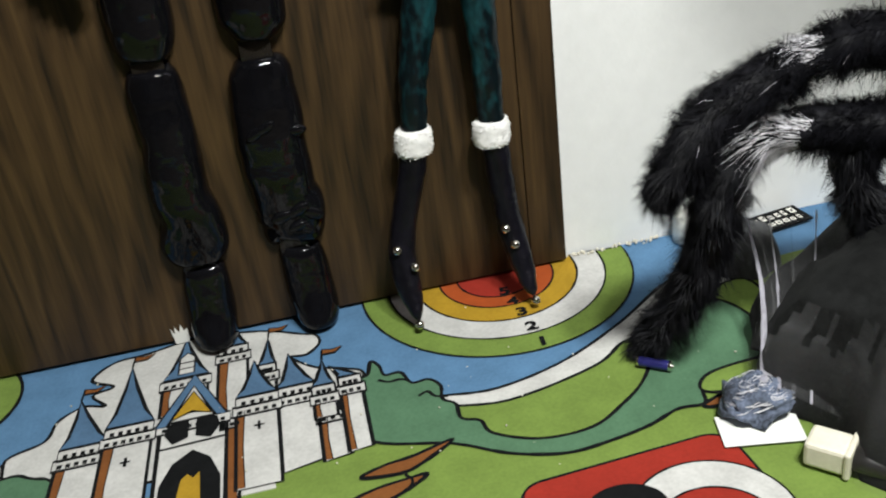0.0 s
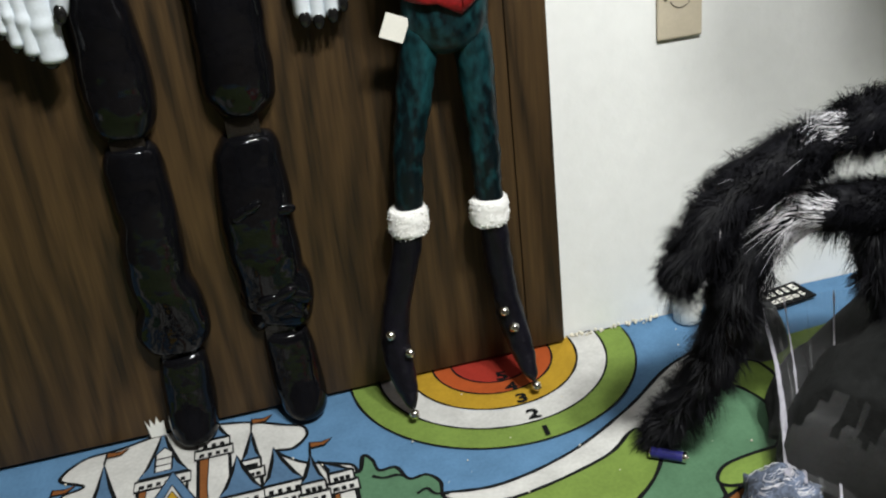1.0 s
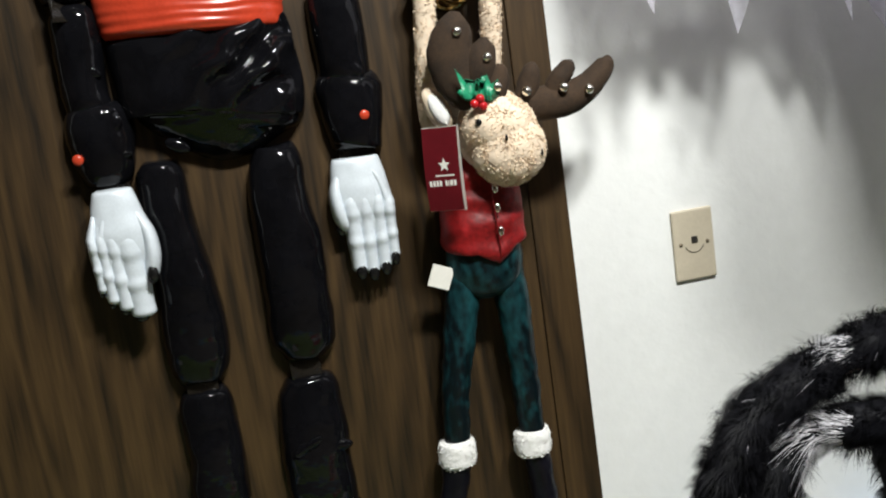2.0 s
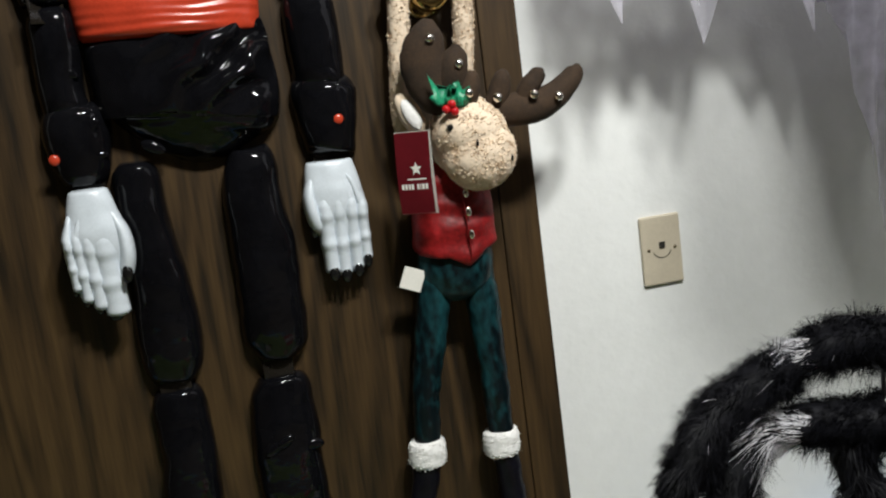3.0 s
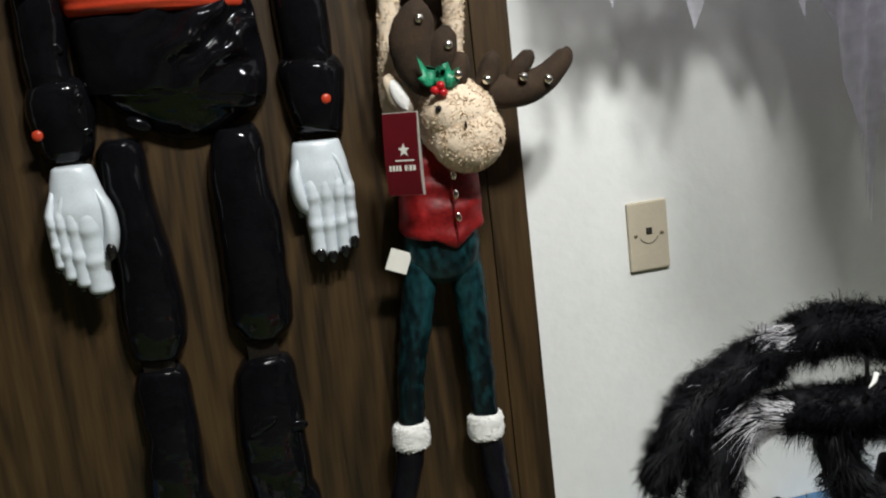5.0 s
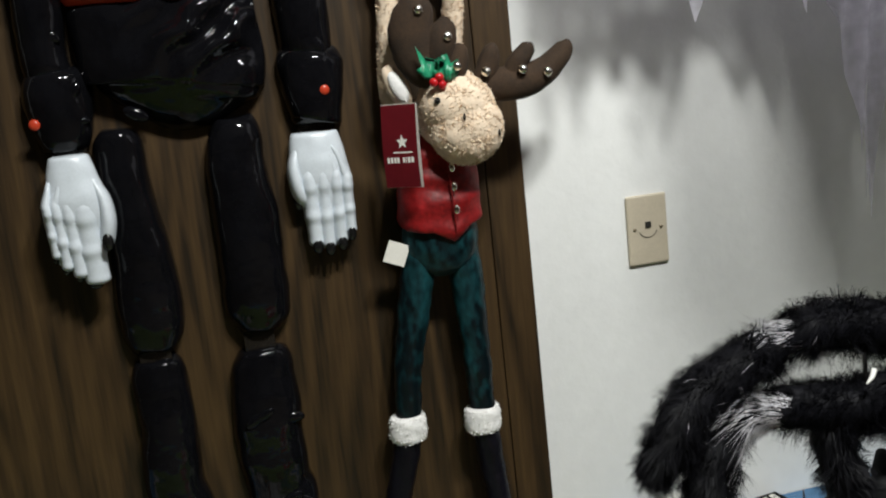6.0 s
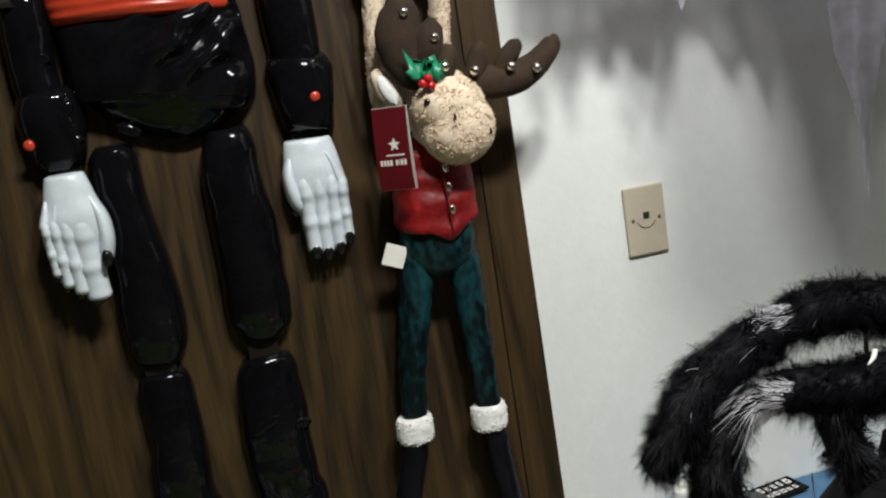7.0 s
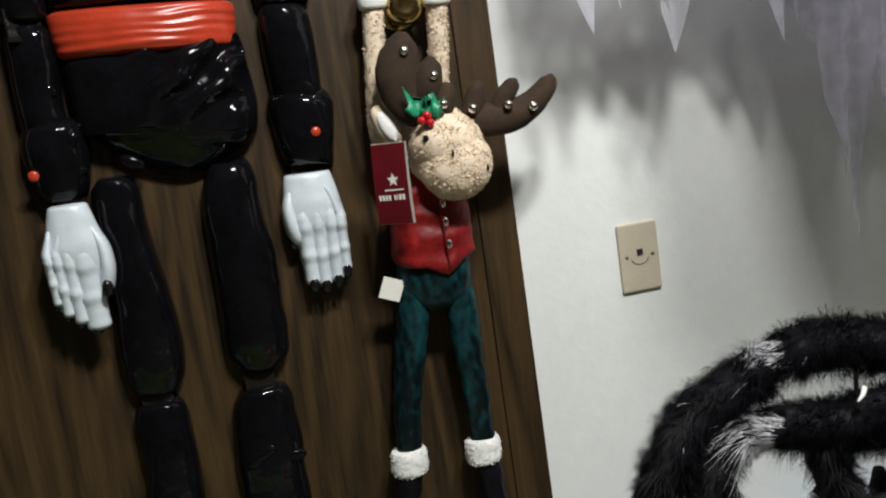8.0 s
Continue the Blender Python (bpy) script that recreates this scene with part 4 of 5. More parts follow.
for p in ((-0.149, -0.134, 0.797), (-0.157, -0.133, 0.791), (-0.146, -0.134, 0.787)):
    part("berry", ball(bmesh.new(), p, (0.0062, 0.0062, 0.0062), 0, 14, 10), BERRY, holly, "glossy red berry")

# swing tag: folded red card with a pale mark, and a sewn white label
TAG = Matrix.Translation((-0.206, -0.112, 0.711)) @ Matrix.Rotation(radians(1), 4, "Y") @ Matrix.Rotation(radians(-36), 4, "Z")


def tag_sheet(mat, name, parent, y, inset, bend):
    bm = bmesh.new()
    rows = []
    for j in range(9):
        s = j / 8
        rows.append([bm.verts.new(TAG @ Vector((a * (0.026 - inset), y - bend * math.sin(s * 2.4) * 0.006, 0.056 - inset - s * (0.112 - 2 * inset)))) for a in (-1, -0.3, 0.4, 1)])
    for a, b in zip(rows, rows[1:]):
        for k in range(3):
            bm.faces.new((a[k], a[k + 1], b[k + 1], b[k]))
    bmesh.ops.solidify(bm, geom=bm.faces, thickness=0.0006)
    return part(name, bm, mat, parent, smooth=False)


tag = tag_sheet(CARD_WHITE, "tag_back", moose, 0.003, -0.0008, 0.3)
tag_sheet(TAG_RED, "tag_front", tag, 0.0, 0.0004, 1)
bm = bmesh.new()


def tag_face(pts):
    bm.faces.new([bm.verts.new(TAG @ Vector((x, -0.0062 if z < 0.045 else -0.004, z))) for x, z in pts])


tag_face([(0.004 + (0.009 if k % 2 == 0 else 0.004) * math.sin(math.pi * k / 5), 0.006 + (0.010 if k % 2 == 0 else 0.0042) * math.cos(math.pi * k / 5)) for k in range(10)])
tag_face([(-0.010, -0.009), (0.018, -0.009), (0.018, -0.0070), (-0.010, -0.0070)])
for x0, x1 in ((-0.020, -0.0165), (-0.015, -0.0115), (-0.010, -0.0068), (-0.0055, -0.002), (0.003, 0.006), (0.0072, 0.0085), (0.0100, 0.0140), (0.0155, 0.0190)):
    tag_face([(x0, -0.022), (x1, -0.022), (x1, -0.0145), (x0, -0.0145)])
part("tag_mark", bm, CARD_WHITE, tag, smooth=False)
bm = bmesh.new()
tube(bm, [(-0.190, -0.100, 0.768, 0.0006, 0.0006), (-0.192, -0.085, 0.782, 0.0006, 0.0006), (-0.190, -0.068, 0.790, 0.0006, 0.0006)], 4, 6)
part("tag_loop", bm, CARD_WHITE, tag)
bm = bmesh.new()
block(bm, (-0.016, -0.0006, -0.016), (0.016, 0.0006, 0.016), 0.0004)
bm.transform(Matrix.Translation((-0.222, -0.066, 0.556)) @ Matrix.Rotation(radians(24), 4, "Y"))
part("sewn_label", bm, CARD_WHITE, moose, "small white sewn label", smooth=False)


# ---- furry spider ----
rng = random.Random(11)
spider = thing("giant_spider", (0.47, -0.42, 0.0), "giant black furry spider with white striped legs", "spider decoration")
LEGS = [
    [(0.44, -0.40, 0.405, 0.040, 0.040), (0.346, -0.39, 0.428, 0.036, 0.036), (0.256, -0.38, 0.446, 0.034, 0.034), (0.194, -0.38, 0.438, 0.026, 0.028), (0.132, -0.38, 0.416, 0.033, 0.033), (0.072, -0.375, 0.380, 0.036, 0.036), (0.042, -0.37, 0.338, 0.030, 0.030), (0.028, -0.36, 0.306, 0.019, 0.019), (0.018, -0.355, 0.284, 0.007, 0.007)],
    [(0.44, -0.41, 0.322, 0.040, 0.040), (0.338, -0.40, 0.326, 0.036, 0.036), (0.238, -0.39, 0.345, 0.033, 0.033), (0.158, -0.38, 0.352, 0.025, 0.025), (0.112, -0.375, 0.332, 0.028, 0.028), (0.090, -0.37, 0.290, 0.031, 0.031), (0.088, -0.355, 0.225, 0.030, 0.030), (0.076, -0.33, 0.140, 0.027, 0.027), (0.050, -0.305, 0.070, 0.027, 0.027), (0.022, -0.285, 0.016, 0.014, 0.014)],
    [(0.40, -0.40, 0.345, 0.034, 0.034), (0.295, -0.39, 0.345, 0.032, 0.032), (0.252, -0.385, 0.318, 0.030, 0.030), (0.262, -0.385, 0.262, 0.028, 0.028), (0.285, -0.385, 0.200, 0.026, 0.026), (0.310, -0.385, 0.150, 0.020, 0.020)],
    [(0.46, -0.45, 0.46, 0.040, 0.040), (0.40, -0.50, 0.50, 0.036, 0.036), (0.42, -0.56, 0.46, 0.032, 0.032), (0.46, -0.62, 0.30, 0.026, 0.026), (0.47, -0.66, 0.15, 0.020, 0.020), (0.48, -0.68, 0.015, 0.010, 0.010)],
]


def white_zone(i, r, a):
    """Where a leg carries its pale tufts, with a ragged border."""
    ragged = 0.022 * noise.noise(Vector((a * 1.3, i * 5.0, r[0] * 20)))
    x = r[0] + ragged
    if i == 0:
        return 0.172 < x < 0.208 and r[2] > 0.3
    return i == 1 and 0.125 < x < 0.185 and r[2] > 0.3


for i, rows in enumerate(LEGS):
    bm = bmesh.new()
    core = [(*r[:3], r[3] * 0.82, r[4] * 0.82) for r in rows]
    line = tube(bm, core, 8, 18, 0, rough=0.010, freq=30)
    leg = part("leg", bm, BLACK_FUR, spider, "black furry leg with white tufts" if i < 2 else "")
    bm = bmesh.new()
    strands(bm, line, 26000 if i < 2 else 8000, 0.024, 0.00055, rng, along=0.55, out=0.34, gravity=0.25, wild=0.42, clump=38.0, keep=lambda r, a: not white_zone(i, r, a) or rng.random() < 0.35)
    strands(bm, line, 9000 if i < 2 else 1800, 0.036, 0.00050, rng, along=0.50, out=0.55, gravity=0.25, wild=0.50, clump=55.0, keep=lambda r, a: not white_zone(i, r, a))
    if i == 1:
        strands(bm, line[-14:], 900, 0.040, 0.0005, rng, along=0.5, out=0.7, gravity=0.2, wild=0.7, clump=70.0)
    tagged(part("black_fur", bm, BLACK_FUR, leg), kind="stuff")
    bm = bmesh.new()
    strands(bm, line, 10000 if i == 1 else 7000, 0.056 if i == 1 else 0.040, 0.00045, rng, along=1.0, out=0.22, gravity=0.06, wild=0.48, clump=24.0, curl=0.7, keep=lambda r, a: white_zone(i, r, a) and rng.random() < 0.75)
    strands(bm, line, 40 if i < 2 else 4, 0.035, 0.00030, rng, along=0.8, out=0.25, gravity=0.1, wild=0.5, clump=12.0, keep=lambda r, a: r[2] > 0.3)
    tagged(part("white_fur", bm, WHITE_FUR, leg), kind="stuff")
bm = bmesh.new()
ball(bm, (0.52, -0.42, 0.40), (0.11, 0.10, 0.09), 0, 24, 16, bumpy=0.006)
body = part("body", bm, BLACK_FUR, spider)
bm = bmesh.new()
fuzz(bm, (0.52, -0.42, 0.40), (0.11, 0.10, 0.09), 5000, 0.035, 0.0014, rng)
part("black_fur", bm, BLACK_FUR, body)
bm = bmesh.new()
tube(bm, [(0.280, -0.43, 0.397, 0.0035, 0.0035), (0.273, -0.435, 0.390, 0.003, 0.003), (0.263, -0.438, 0.384, 0.001, 0.001)], 4, 10)
part("fang", bm, PAPER, body, "pale pointed fang")
bm = bmesh.new()
tube(bm, [(0.290, -0.40, 0.420, 0.003, 0.003), (0.290, -0.40, 0.350, 0.003, 0.003)], 2, 8)
part("leg_wire", bm, BLACK_RUBBER, body)


# ---- draped heap under the spider ----
heap = thing("draped_heap", (0.37, -0.42, 0.0), "dark charcoal cloth heap under grey web gauze, on the play mat", "cloth heap")


def mound(centre, radii, height, seed, folds, rise=0.0):
    bm = bmesh.new()
    n, m = 56, 20
    grid = []
    for j in range(m + 1):
        s = j / m
        row = []
        for k in range(n):
            a = 2 * math.pi * k / n
            fold = 1 + folds * math.sin(a * 7 + 2.5 * noise.noise(Vector((math.cos(a) * 2, math.sin(a) * 2, seed)))) * (0.3 + 0.7 * (1 - s))
            r = math.cos(s * math.pi / 2) ** 0.75 * fold
            z = height * math.sin(s * math.pi / 2) + rise
            p = Vector((centre[0] + radii[0] * r * math.cos(a), centre[1] + radii[1] * r * math.sin(a), max(z, 0.001)))
            d = noise.noise(p * 9 + Vector((seed, 0, 0))) * 0.055 * s + abs(noise.noise(Vector((p.x * 30 + p.y * 18, p.z * 8, seed)))) * 0.040 - 0.016
            p.z = max(p.z + d, 0.001)
            row.append(bm.verts.new(p))
        grid.append(row)
    for a, b in zip(grid, grid[1:]):
        for k in range(n):
            bm.faces.new((a[k], a[(k + 1) % n], b[(k + 1) % n], b[k]))
    bm.faces.new(grid[0])
    return bm


part("dark_cloth", mound((0.385, -0.49), (0.250, 0.235), 0.245, 3.0, 0.10), DARK_CLOTH, heap)
for rows in ([(0.30, -0.36, 0.14, 0.010, 0.010), (0.245, -0.40, 0.130, 0.022, 0.016), (0.200, -0.43, 0.090, 0.026, 0.016), (0.180, -0.48, 0.02, 0.014, 0.010)],
             [(0.36, -0.36, 0.235, 0.010, 0.010), (0.30, -0.45, 0.180, 0.024, 0.016), (0.255, -0.53, 0.095, 0.026, 0.016), (0.24, -0.58, 0.02, 0.014, 0.010)],
             [(0.30, -0.30, 0.09, 0.010, 0.010), (0.235, -0.31, 0.075, 0.020, 0.014), (0.190, -0.34, 0.045, 0.022, 0.014), (0.165, -0.37, 0.012, 0.012, 0.008)]):
    bm = bmesh.new()
    tube(bm, rows, 8, 14, 0, front=(0, -0.4, 1), rough=0.005, freq=30)
    part("cloth_fold", bm, DARK_CLOTH, heap)
part("rolled_cloth", mound((0.262, -0.115), (0.060, 0.070), 0.075, 8.0, 0.05), GREY_CLOTH, heap)
# gauze lying over the front of the heap
bm = mound((0.385, -0.49), (0.262, 0.248), 0.258, 3.0, 0.10)
bmesh.ops.subdivide_edges(bm, edges=bm.edges[:], cuts=2, use_grid_fill=True)
gone = []
for f in bm.faces:
    c = f.calc_center_median()
    ang = math.atan2(c.y + 0.51, c.x - 0.385)
    tatter = noise.noise(Vector((ang * 14, c.z * 5, 4.0)))
    fine = noise.noise(Vector((ang * 45, c.z * 9, 1.0)))
    if c.y > -0.34 + 0.05 * tatter or c.z < 0.003 or c.z + 0.35 * (c.y + 0.5) > 0.135 + 0.09 * tatter + 0.04 * fine:
        gone.append(f)
bmesh.ops.delete(bm, geom=gone, context="FACES")
part("web_cover", bm, PALE_WEB, heap, "thin grey web gauze over dark cloth")

# hazy gauze stretched from the spider down to the mat
bm = bmesh.new()
rows = []
top_a, top_b = Vector((0.185, -0.28, 0.170)), Vector((0.430, -0.50, 0.270))
low_a, low_b = Vector((0.112, -0.478, 0.050)), Vector((0.300, -0.740, 0.012))
for j in range(41):
    s = j / 40
    row = []
    for k in range(41):
        t = k / 40
        p = (top_a.lerp(top_b, t)).lerp(low_a.lerp(low_b, t), s)
        pull = math.sin(math.pi * s)
        p += Vector((0.030 * (1 - t) - 0.010 * t, 0.030, -0.020)) * pull
        p += Vector((0.3, -1, 0.6)) * (0.010 * noise.noise(Vector((t * 9, s * 2.5, 5))) + 0.004 * noise.noise(Vector((t * 30, s * 6, 8)))) * pull
        row.append(bm.verts.new(p))
    rows.append(row)
for a, b in zip(rows, rows[1:]):
    for k in range(40):
        bm.faces.new((a[k], a[k + 1], b[k + 1], b[k]))
part("web_gauze", bm, PALE_WEB, heap, "thin grey web gauze")
for k in range(9):
    t = (k / 9) ** 1.6
    a, b = top_a.lerp(top_b, t), low_a.lerp(low_b, t * 0.7)
    m = (a + b) / 2 + Vector((0.030 * (1 - t), 0.028 + rng.uniform(-0.01, 0.01), -0.022))
    w = 0.0035 if k == 0 else rng.uniform(0.0008, 0.0022)
    bm = bmesh.new()
    tube(bm, [(*a, w * 0.6, 0.0006), (*m, w, 0.0008), (*b, w * 1.6, 0.001)], 12, 8, 0, front=(0, -0.5, 1), rough=0.0012, freq=90)
    part("web_strand", bm, GAUZE if k % 2 == 0 else PALE_WEB, heap, "stretched pale web strand")

heap.location.y += 0.024  # the heap sits a little nearer the wall

wad = thing("wadding_lump", (0.115, -0.475, 0.0), "blue-grey wadding lump wrapped in white web on paper", "wadding")
bm = bmesh.new()
ball(bm, (0.108, -0.450, 0.026), (0.047, 0.038, 0.023), 0, 40, 26, bumpy=0.013)
for v in bm.verts:
    v.co += Vector((1, 0.6, 0.8)) * 0.013 * noise.noise(v.co * 34)
    v.co.z = max(v.co.z, 0.003)
part("core", bm, BLUE_FOAM, wad)
bm = bmesh.new()
for k in range(240):
    a, b = rng.uniform(0, 6.28), rng.uniform(0.25, 1.45)
    turn, lift = rng.uniform(0.2, 0.7), rng.uniform(-0.2, 0.2)
    pts = []
    for s in (0, 0.5, 1):
        aa, bb = a + turn * s, b + lift * s
        pts.append(Vector((0.108 + 0.048 * math.cos(aa) * math.cos(bb), -0.450 + 0.039 * math.sin(aa) * math.cos(bb), max(0.004, 0.027 + 0.025 * math.sin(bb)))))
        pts[-1] += Vector((1, 0.6, 0.8)) * 0.013 * noise.noise(pts[-1] * 34)
    up = Vector((0.1, 0.2, 1)).normalized() * 0.0006
    v = [bm.verts.new(p) for p in (pts[0] - up, pts[0] + up, pts[1] + up, pts[1] - up, pts[2])]
    bm.faces.new((v[0], v[1], v[2], v[3]))
    bm.faces.new((v[3], v[2], v[4]))
part("web_wrap", bm, WHITE_FUR, wad, "white stringy web")

sheet = thing("paper_sheet", (0.10, -0.50, 0.0), "small white paper sheet lying on the play mat", "paper")
bm = bmesh.new()
block(bm, (-0.05, -0.028, 0.0), (0.05, 0.028, 0.0007))
bm.transform(Matrix.Translation((0.092, -0.486, 0.0056)) @ Matrix.Rotation(radians(-12), 4, "Z") @ Matrix.Rotation(radians(0.6), 4, "X"))
part("leaf", bm, PAPER, sheet, smooth=False)

# capped stick at the heap
stick = thing("capped_stick", (0.16, -0.60, 0.0), "black stick with an ivory plastic cap lying on the play mat", "stick")
M = Matrix.Translation((0.138, -0.562, 0.0215)) @ Matrix.Rotation(radians(-46), 4, "Z")
bm = bmesh.new()
block(bm, (-0.024, -0.021, -0.017), (0.024, 0.021, 0.017), 0.005)
bm.transform(M)
part("cap", bm, IVORY, stick, "ivory square cap", smooth=False)
bm = bmesh.new()
block(bm, (0.022, -0.024, -0.019), (0.030, 0.024, 0.019), 0.003)
bm.transform(M)
part("collar", bm, IVORY, stick, smooth=False)
bm = bmesh.new()
tube(bm, [(0.026, 0, 0, 0.017, 0.015), (0.12, 0, -0.001, 0.017, 0.015), (0.30, 0, -0.002, 0.017, 0.015)], 4, 18, front=(0, 0, 1))
bm.transform(M)
part("shaft", bm, BLACK_RUBBER, stick)

# loose battery
cell = thing("battery", (0.022, -0.322, 0.0), "violet-blue battery cell lying on the play mat", "battery")
M = Matrix.Translation((0.022, -0.322, 0.0105)) @ Matrix.Rotation(radians(-36), 4, "Z")
for name, a, b, r, mat in (("sleeve", -0.021, 0.018, 0.0072, BATTERY_BLUE), ("end_cap", -0.0245, -0.0208, 0.0070, SILVER), ("end_ring", 0.0178, 0.0235, 0.0071, SILVER), ("terminal", 0.0234, 0.0256, 0.0028, SILVER)):
    bm = bmesh.new()
    tube(bm, [(a, 0, 0, r * 0.94, r * 0.94), (a + 0.0006, 0, 0, r, r), (b - 0.0006, 0, 0, r, r), (b, 0, 0, r * 0.94, r * 0.94)], 2, 20, front=(0, 0, 1))
    bm.transform(M)
    part(name, bm, mat, cell)

# white pot, patterned card and raised bit of mat print by the wall
pot = thing("white_pot", (0.208, -0.012, 0.0), "small white plastic pot standing by the wall", "pot")
bm = bmesh.new()
prof = [(0.0, 0.021), (0.002, 0.0225), (0.05, 0.0235), (0.054, 0.0225), (0.054, 0.020), (0.02, 0.018), (0.018, 0.001)]
seg = 28
rings = [[bm.verts.new((0.208 + r * math.cos(2 * math.pi * k / seg), -0.010 + r * math.sin(2 * math.pi * k / seg), 0.0035 + z)) for k in range(seg)] for z, r in prof]
for a, b in zip(rings, rings[1:]):
    for k in range(seg):
        bm.faces.new((a[k], a[(k + 1) % seg], b[(k + 1) % seg], b[k]))
bm.faces.new(rings[0])
part("cup", bm, PAPER, pot)

card = thing("patterned_card", (0.345, -0.012, 0.0), "card with a black and white pattern lying by the wall", "card")
M = Matrix.Translation((0.350, -0.018, 0.0065)) @ Matrix.Rotation(radians(9), 4, "Z")
bm = bmesh.new()
block(bm, (-0.078, -0.027, 0), (0.072, 0.027, 0.004), 0.0006)
bm.transform(M)
part("board", bm, LINE, card, smooth=False)
for row in range(2):
    for k in range(9):
        bm = bmesh.new()
        x, y, h = -0.062 + k * 0.0142, -0.018 + row * 0.021, rng.uniform(0.009, 0.0175)
        w = rng.uniform(0.0060, 0.0105)
        block(bm, (x, y, 0.004), (x + w, y + h, 0.0045))
        bm.transform(M)
        ob = part("pale_block", bm, CARD_WHITE, card, smooth=False)
        bm = bmesh.new()
        block(bm, (x + w * 0.3, y + h * 0.3, 0.0045), (x + w * 0.7, y + h * 0.62, 0.0048))
        bm.transform(M)
        part("dark_inlay", bm, LINE, ob, smooth=False)

# Loose piece standing in for white print on the mat's raised edge.
scrap = thing("raised_mat_print", (-0.635, -0.004, 0.0), "loose stand-in for white print on the mat's raised edge, against the door", "paper scrap")
bm = bmesh.new()
bm.faces.new([bm.verts.new((-0.636 + x, -0.0035 - z * 0.03, 0.004 + z)) for x, z in ((-0.010, 0), (0.012, 0), (0.013, 0.026), (0.007, 0.022), (0.004, 0.034), (-0.001, 0.020), (-0.006, 0.032), (-0.008, 0.018), (-0.013, 0.030))])
bmesh.ops.triangulate(bm, faces=bm.faces)
bmesh.ops.solidify(bm, geom=bm.faces, thickness=0.0006)
part("raised_piece", bm, PAPER, scrap, smooth=False)

# crumbs along the wall foot and on the mat
bm = bmesh.new()
for k in range(150):
    if k < 95:
        x, y, r = rng.uniform(-0.03, 0.17), W - 0.006 - abs(rng.gauss(0, 0.006)), rng.uniform(0.0008, 0.003)
    else:
        x, y, r = rng.uniform(-0.85, 0.2), rng.uniform(-0.55, 0.0), rng.uniform(0.0006, 0.0018)
    bmesh.ops.create_icosphere(bm, subdivisions=1, radius=r, matrix=Matrix.Translation((x, y, r * 0.7 + 0.003)))
tagged(part("crumbs", bm, CRUMB), "pale plaster crumbs scattered along the wall foot", "debris", kind="stuff")

# ---- tattered gauze hung from the wall ----
drape = thing("gauze_drape", (0.40, W, 1.42), "tattered white gauze hanging from the wall", "gauze drape")


def gauze_strip(x0, x1, top, profile, depth, seed):
    """A hanging strip; profile gives how far its ragged hem reaches at t from 0 to 1."""
    bm = bmesh.new()
    nx, nz = 40, 34
    grid = []
    for j in range(nz + 1):
        s = j / nz
        row = []
        for k in range(nx + 1):
            t = k / nx
            hem = profile(t) + 0.010 * noise.noise(Vector((t * 17, seed, 0)))
            z = top + (hem - top) * s
            out = depth * min(1, (top - z) / 0.35) ** 0.6
            fold = 0.045 * noise.noise(Vector((t * (x1 - x0) * 16, z * 1.8, seed))) + 0.014 * noise.noise(Vector((t * (x1 - x0) * 50, z * 3, seed)))
            sway = 0.012 * noise.noise(Vector((z * 5, seed, t * 2)))
            row.append(bm.verts.new((x0 + (x1 - x0) * t + sway * s, min(W - 0.004 - out + fold * min(1, s * 3), W - 0.004), z)))
        grid.append(row)
    for j, (a, b) in enumerate(zip(grid, grid[1:])):
        for k in range(nx):
            if j > nz * 0.5 and noise.noise(a[k].co * 24 + Vector((seed, 0, 0))) > 0.52:
                continue
            bm.faces.new((a[k], a[k + 1], b[k + 1], b[k]))
    return part("gauze_strip", bm, GAUZE, drape, "translucent white gauze strip")


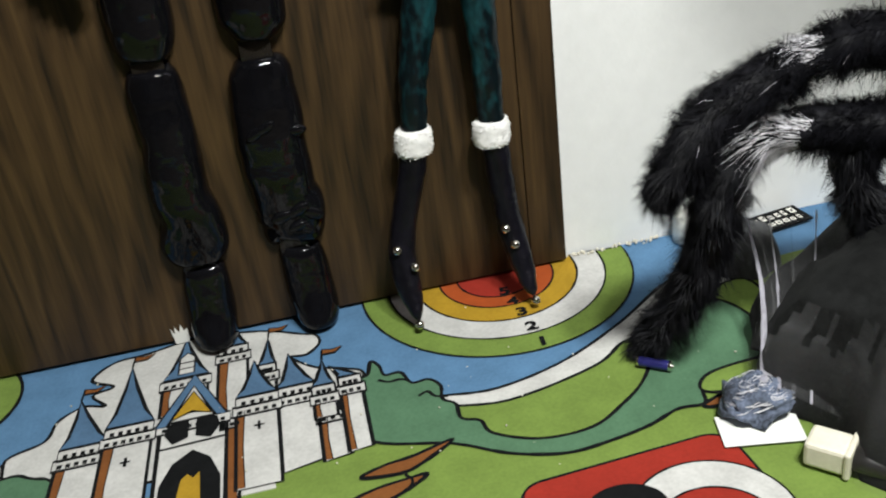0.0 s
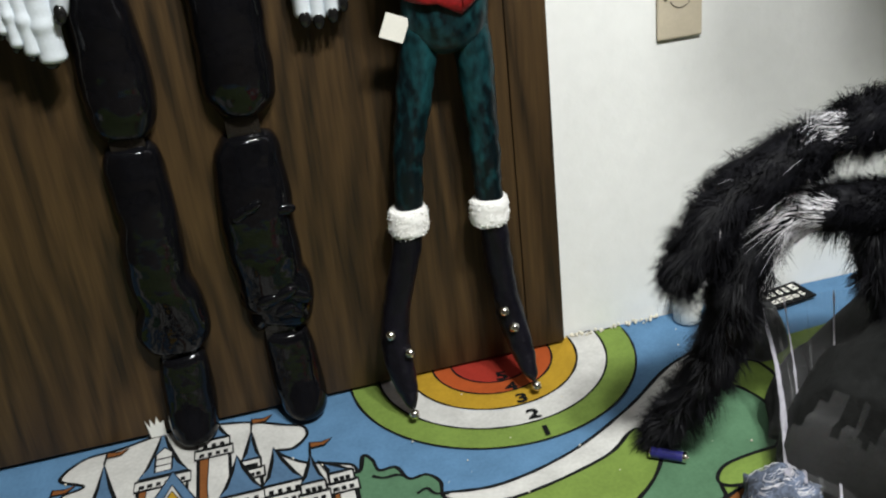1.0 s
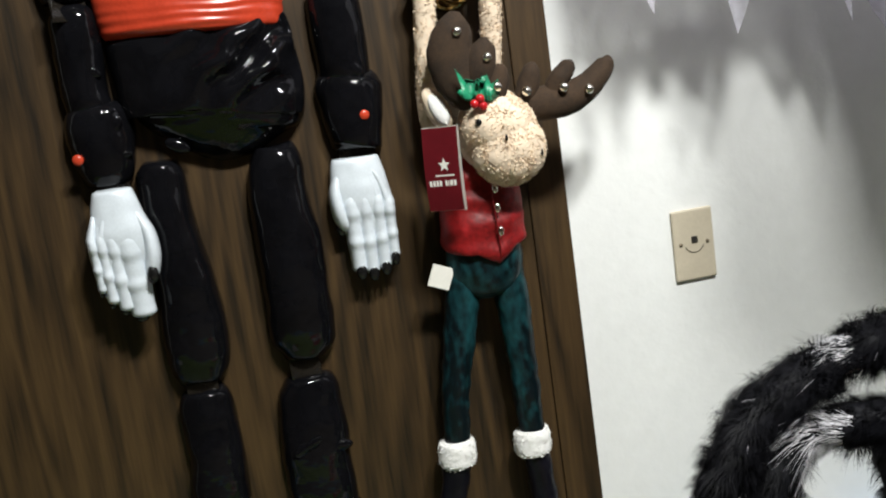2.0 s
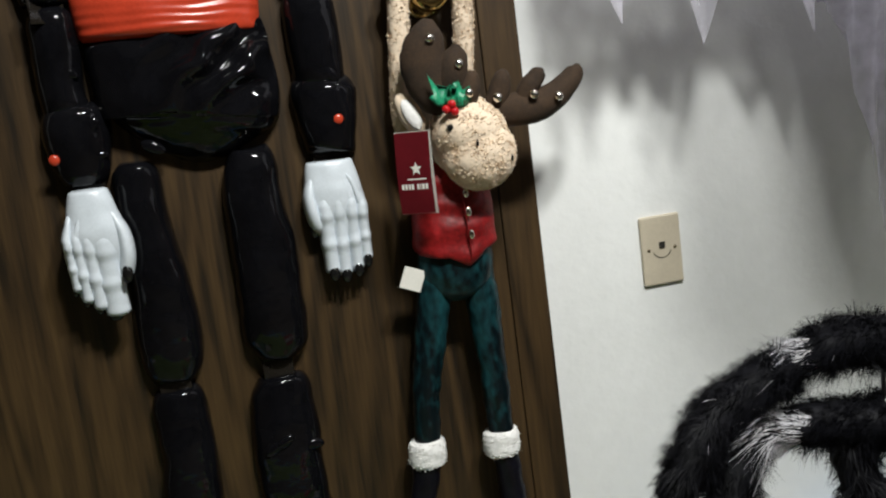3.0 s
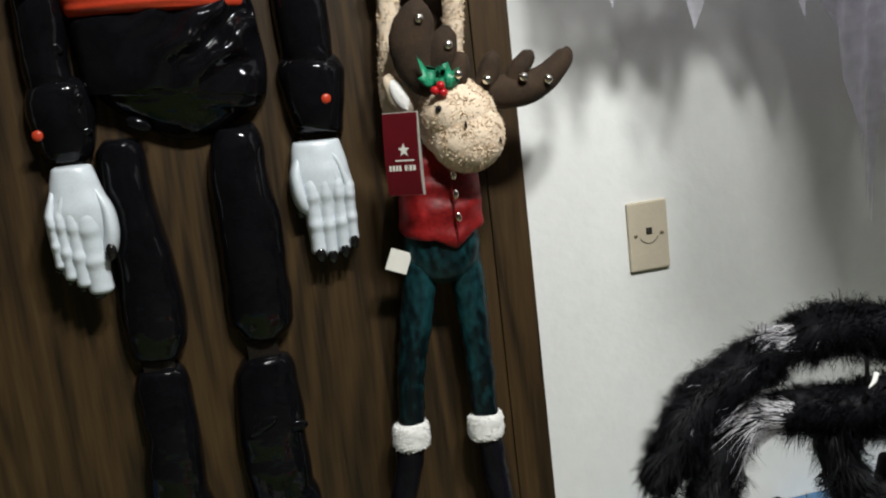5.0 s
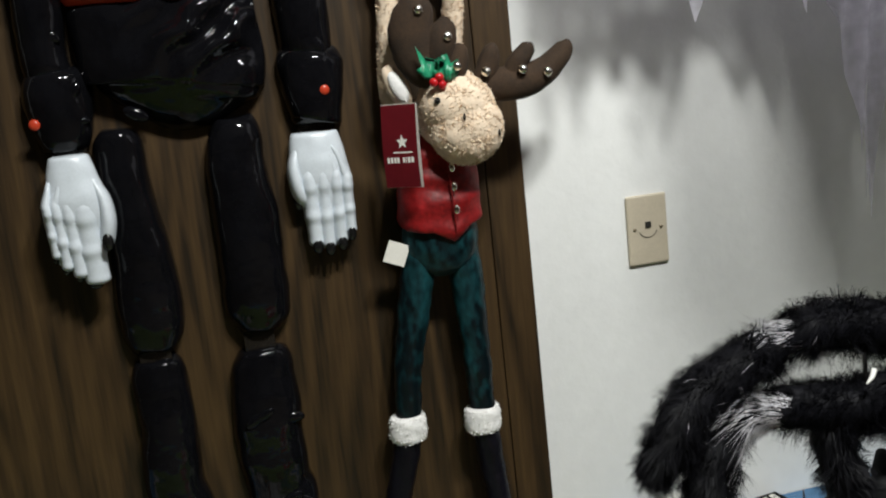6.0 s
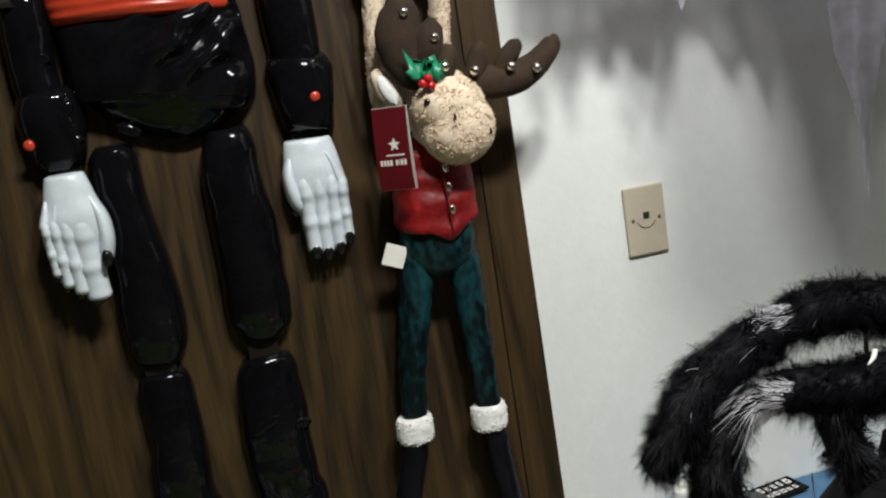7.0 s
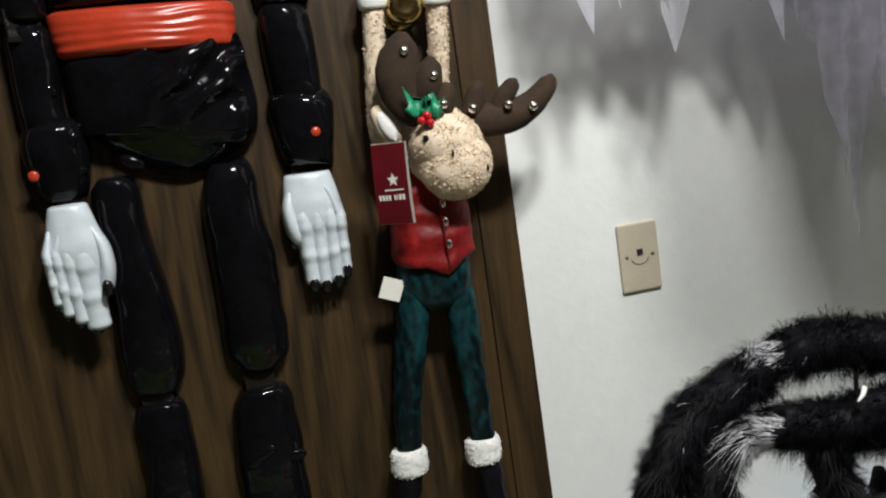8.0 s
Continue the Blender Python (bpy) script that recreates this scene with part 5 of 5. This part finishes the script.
def tips(base, *peaks):
    return lambda t: min([base] + [z + (base - z) * min(1, abs(t - c) / w) ** 0.8 for c, w, z in peaks])


gauze_strip(0.03, 0.36, 1.42, tips(0.975, (0.17, 0.10, 0.862), (0.36, 0.07, 0.884), (0.58, 0.15, 0.822), (0.92, 0.12, 0.880)), 0.165, 2.0)
gauze_strip(0.06, 0.43, 1.42, tips(0.985, (0.22, 0.08, 0.915), (0.45, 0.10, 0.890), (0.90, 0.15, 0.828)), 0.185, 6.5)
gauze_strip(0.405, 0.575, 1.42, tips(0.89, (0.14, 0.20, 0.83), (0.50, 0.42, 0.545), (0.55, 0.14, 0.508), (0.86, 0.20, 0.70)), 0.185, 5.0)
gauze_strip(0.43, 0.60, 1.42, tips(0.87, (0.28, 0.22, 0.74), (0.46, 0.26, 0.585), (0.80, 0.20, 0.73)), 0.150, 15.0)
gauze_strip(0.58, 0.76, 1.42, tips(0.80, (0.22, 0.22, 0.60), (0.60, 0.25, 0.55)), 0.120, 12.0)
gauze_strip(0.64, 0.95, 1.42, tips(0.74, (0.3, 0.2, 0.55), (0.7, 0.2, 0.60)), 0.15, 9.0)


def shade_sheet(x0, x1):
    """Gauze sheet added to shade the wall, sagging from it out into the room."""
    bm = bmesh.new()
    nx, ny = 44, 26
    grid = []
    for j in range(ny + 1):
        s = j / ny
        row = []
        for k in range(nx + 1):
            t = k / nx
            reach = 0.66 + 0.10 * noise.noise(Vector((t * 7, 3, 0))) + 0.06 * noise.noise(Vector((t * 19, 7, 0)))
            z = 1.52 - 0.30 * s ** 1.6 - 0.10 * s * abs(noise.noise(Vector((t * 8, 11, 0)))) - 0.42 * min(1, t * 2.2) * s + 0.02 * noise.noise(Vector((t * 14, s * 6, 2)))
            row.append(bm.verts.new((x0 + (x1 - x0) * t, W - 0.004 - reach * s, z)))
        grid.append(row)
    for a, b in zip(grid, grid[1:]):
        for k in range(nx):
            bm.faces.new((a[k], a[k + 1], b[k + 1], b[k]))
    return part("gauze_shade_sheet", bm, DENSE_GAUZE, drape, "sagging white gauze sheet added to shade the wall")


# no such sheet is known; it darkens the wall's upper right
shade_sheet(0.27, 1.35)
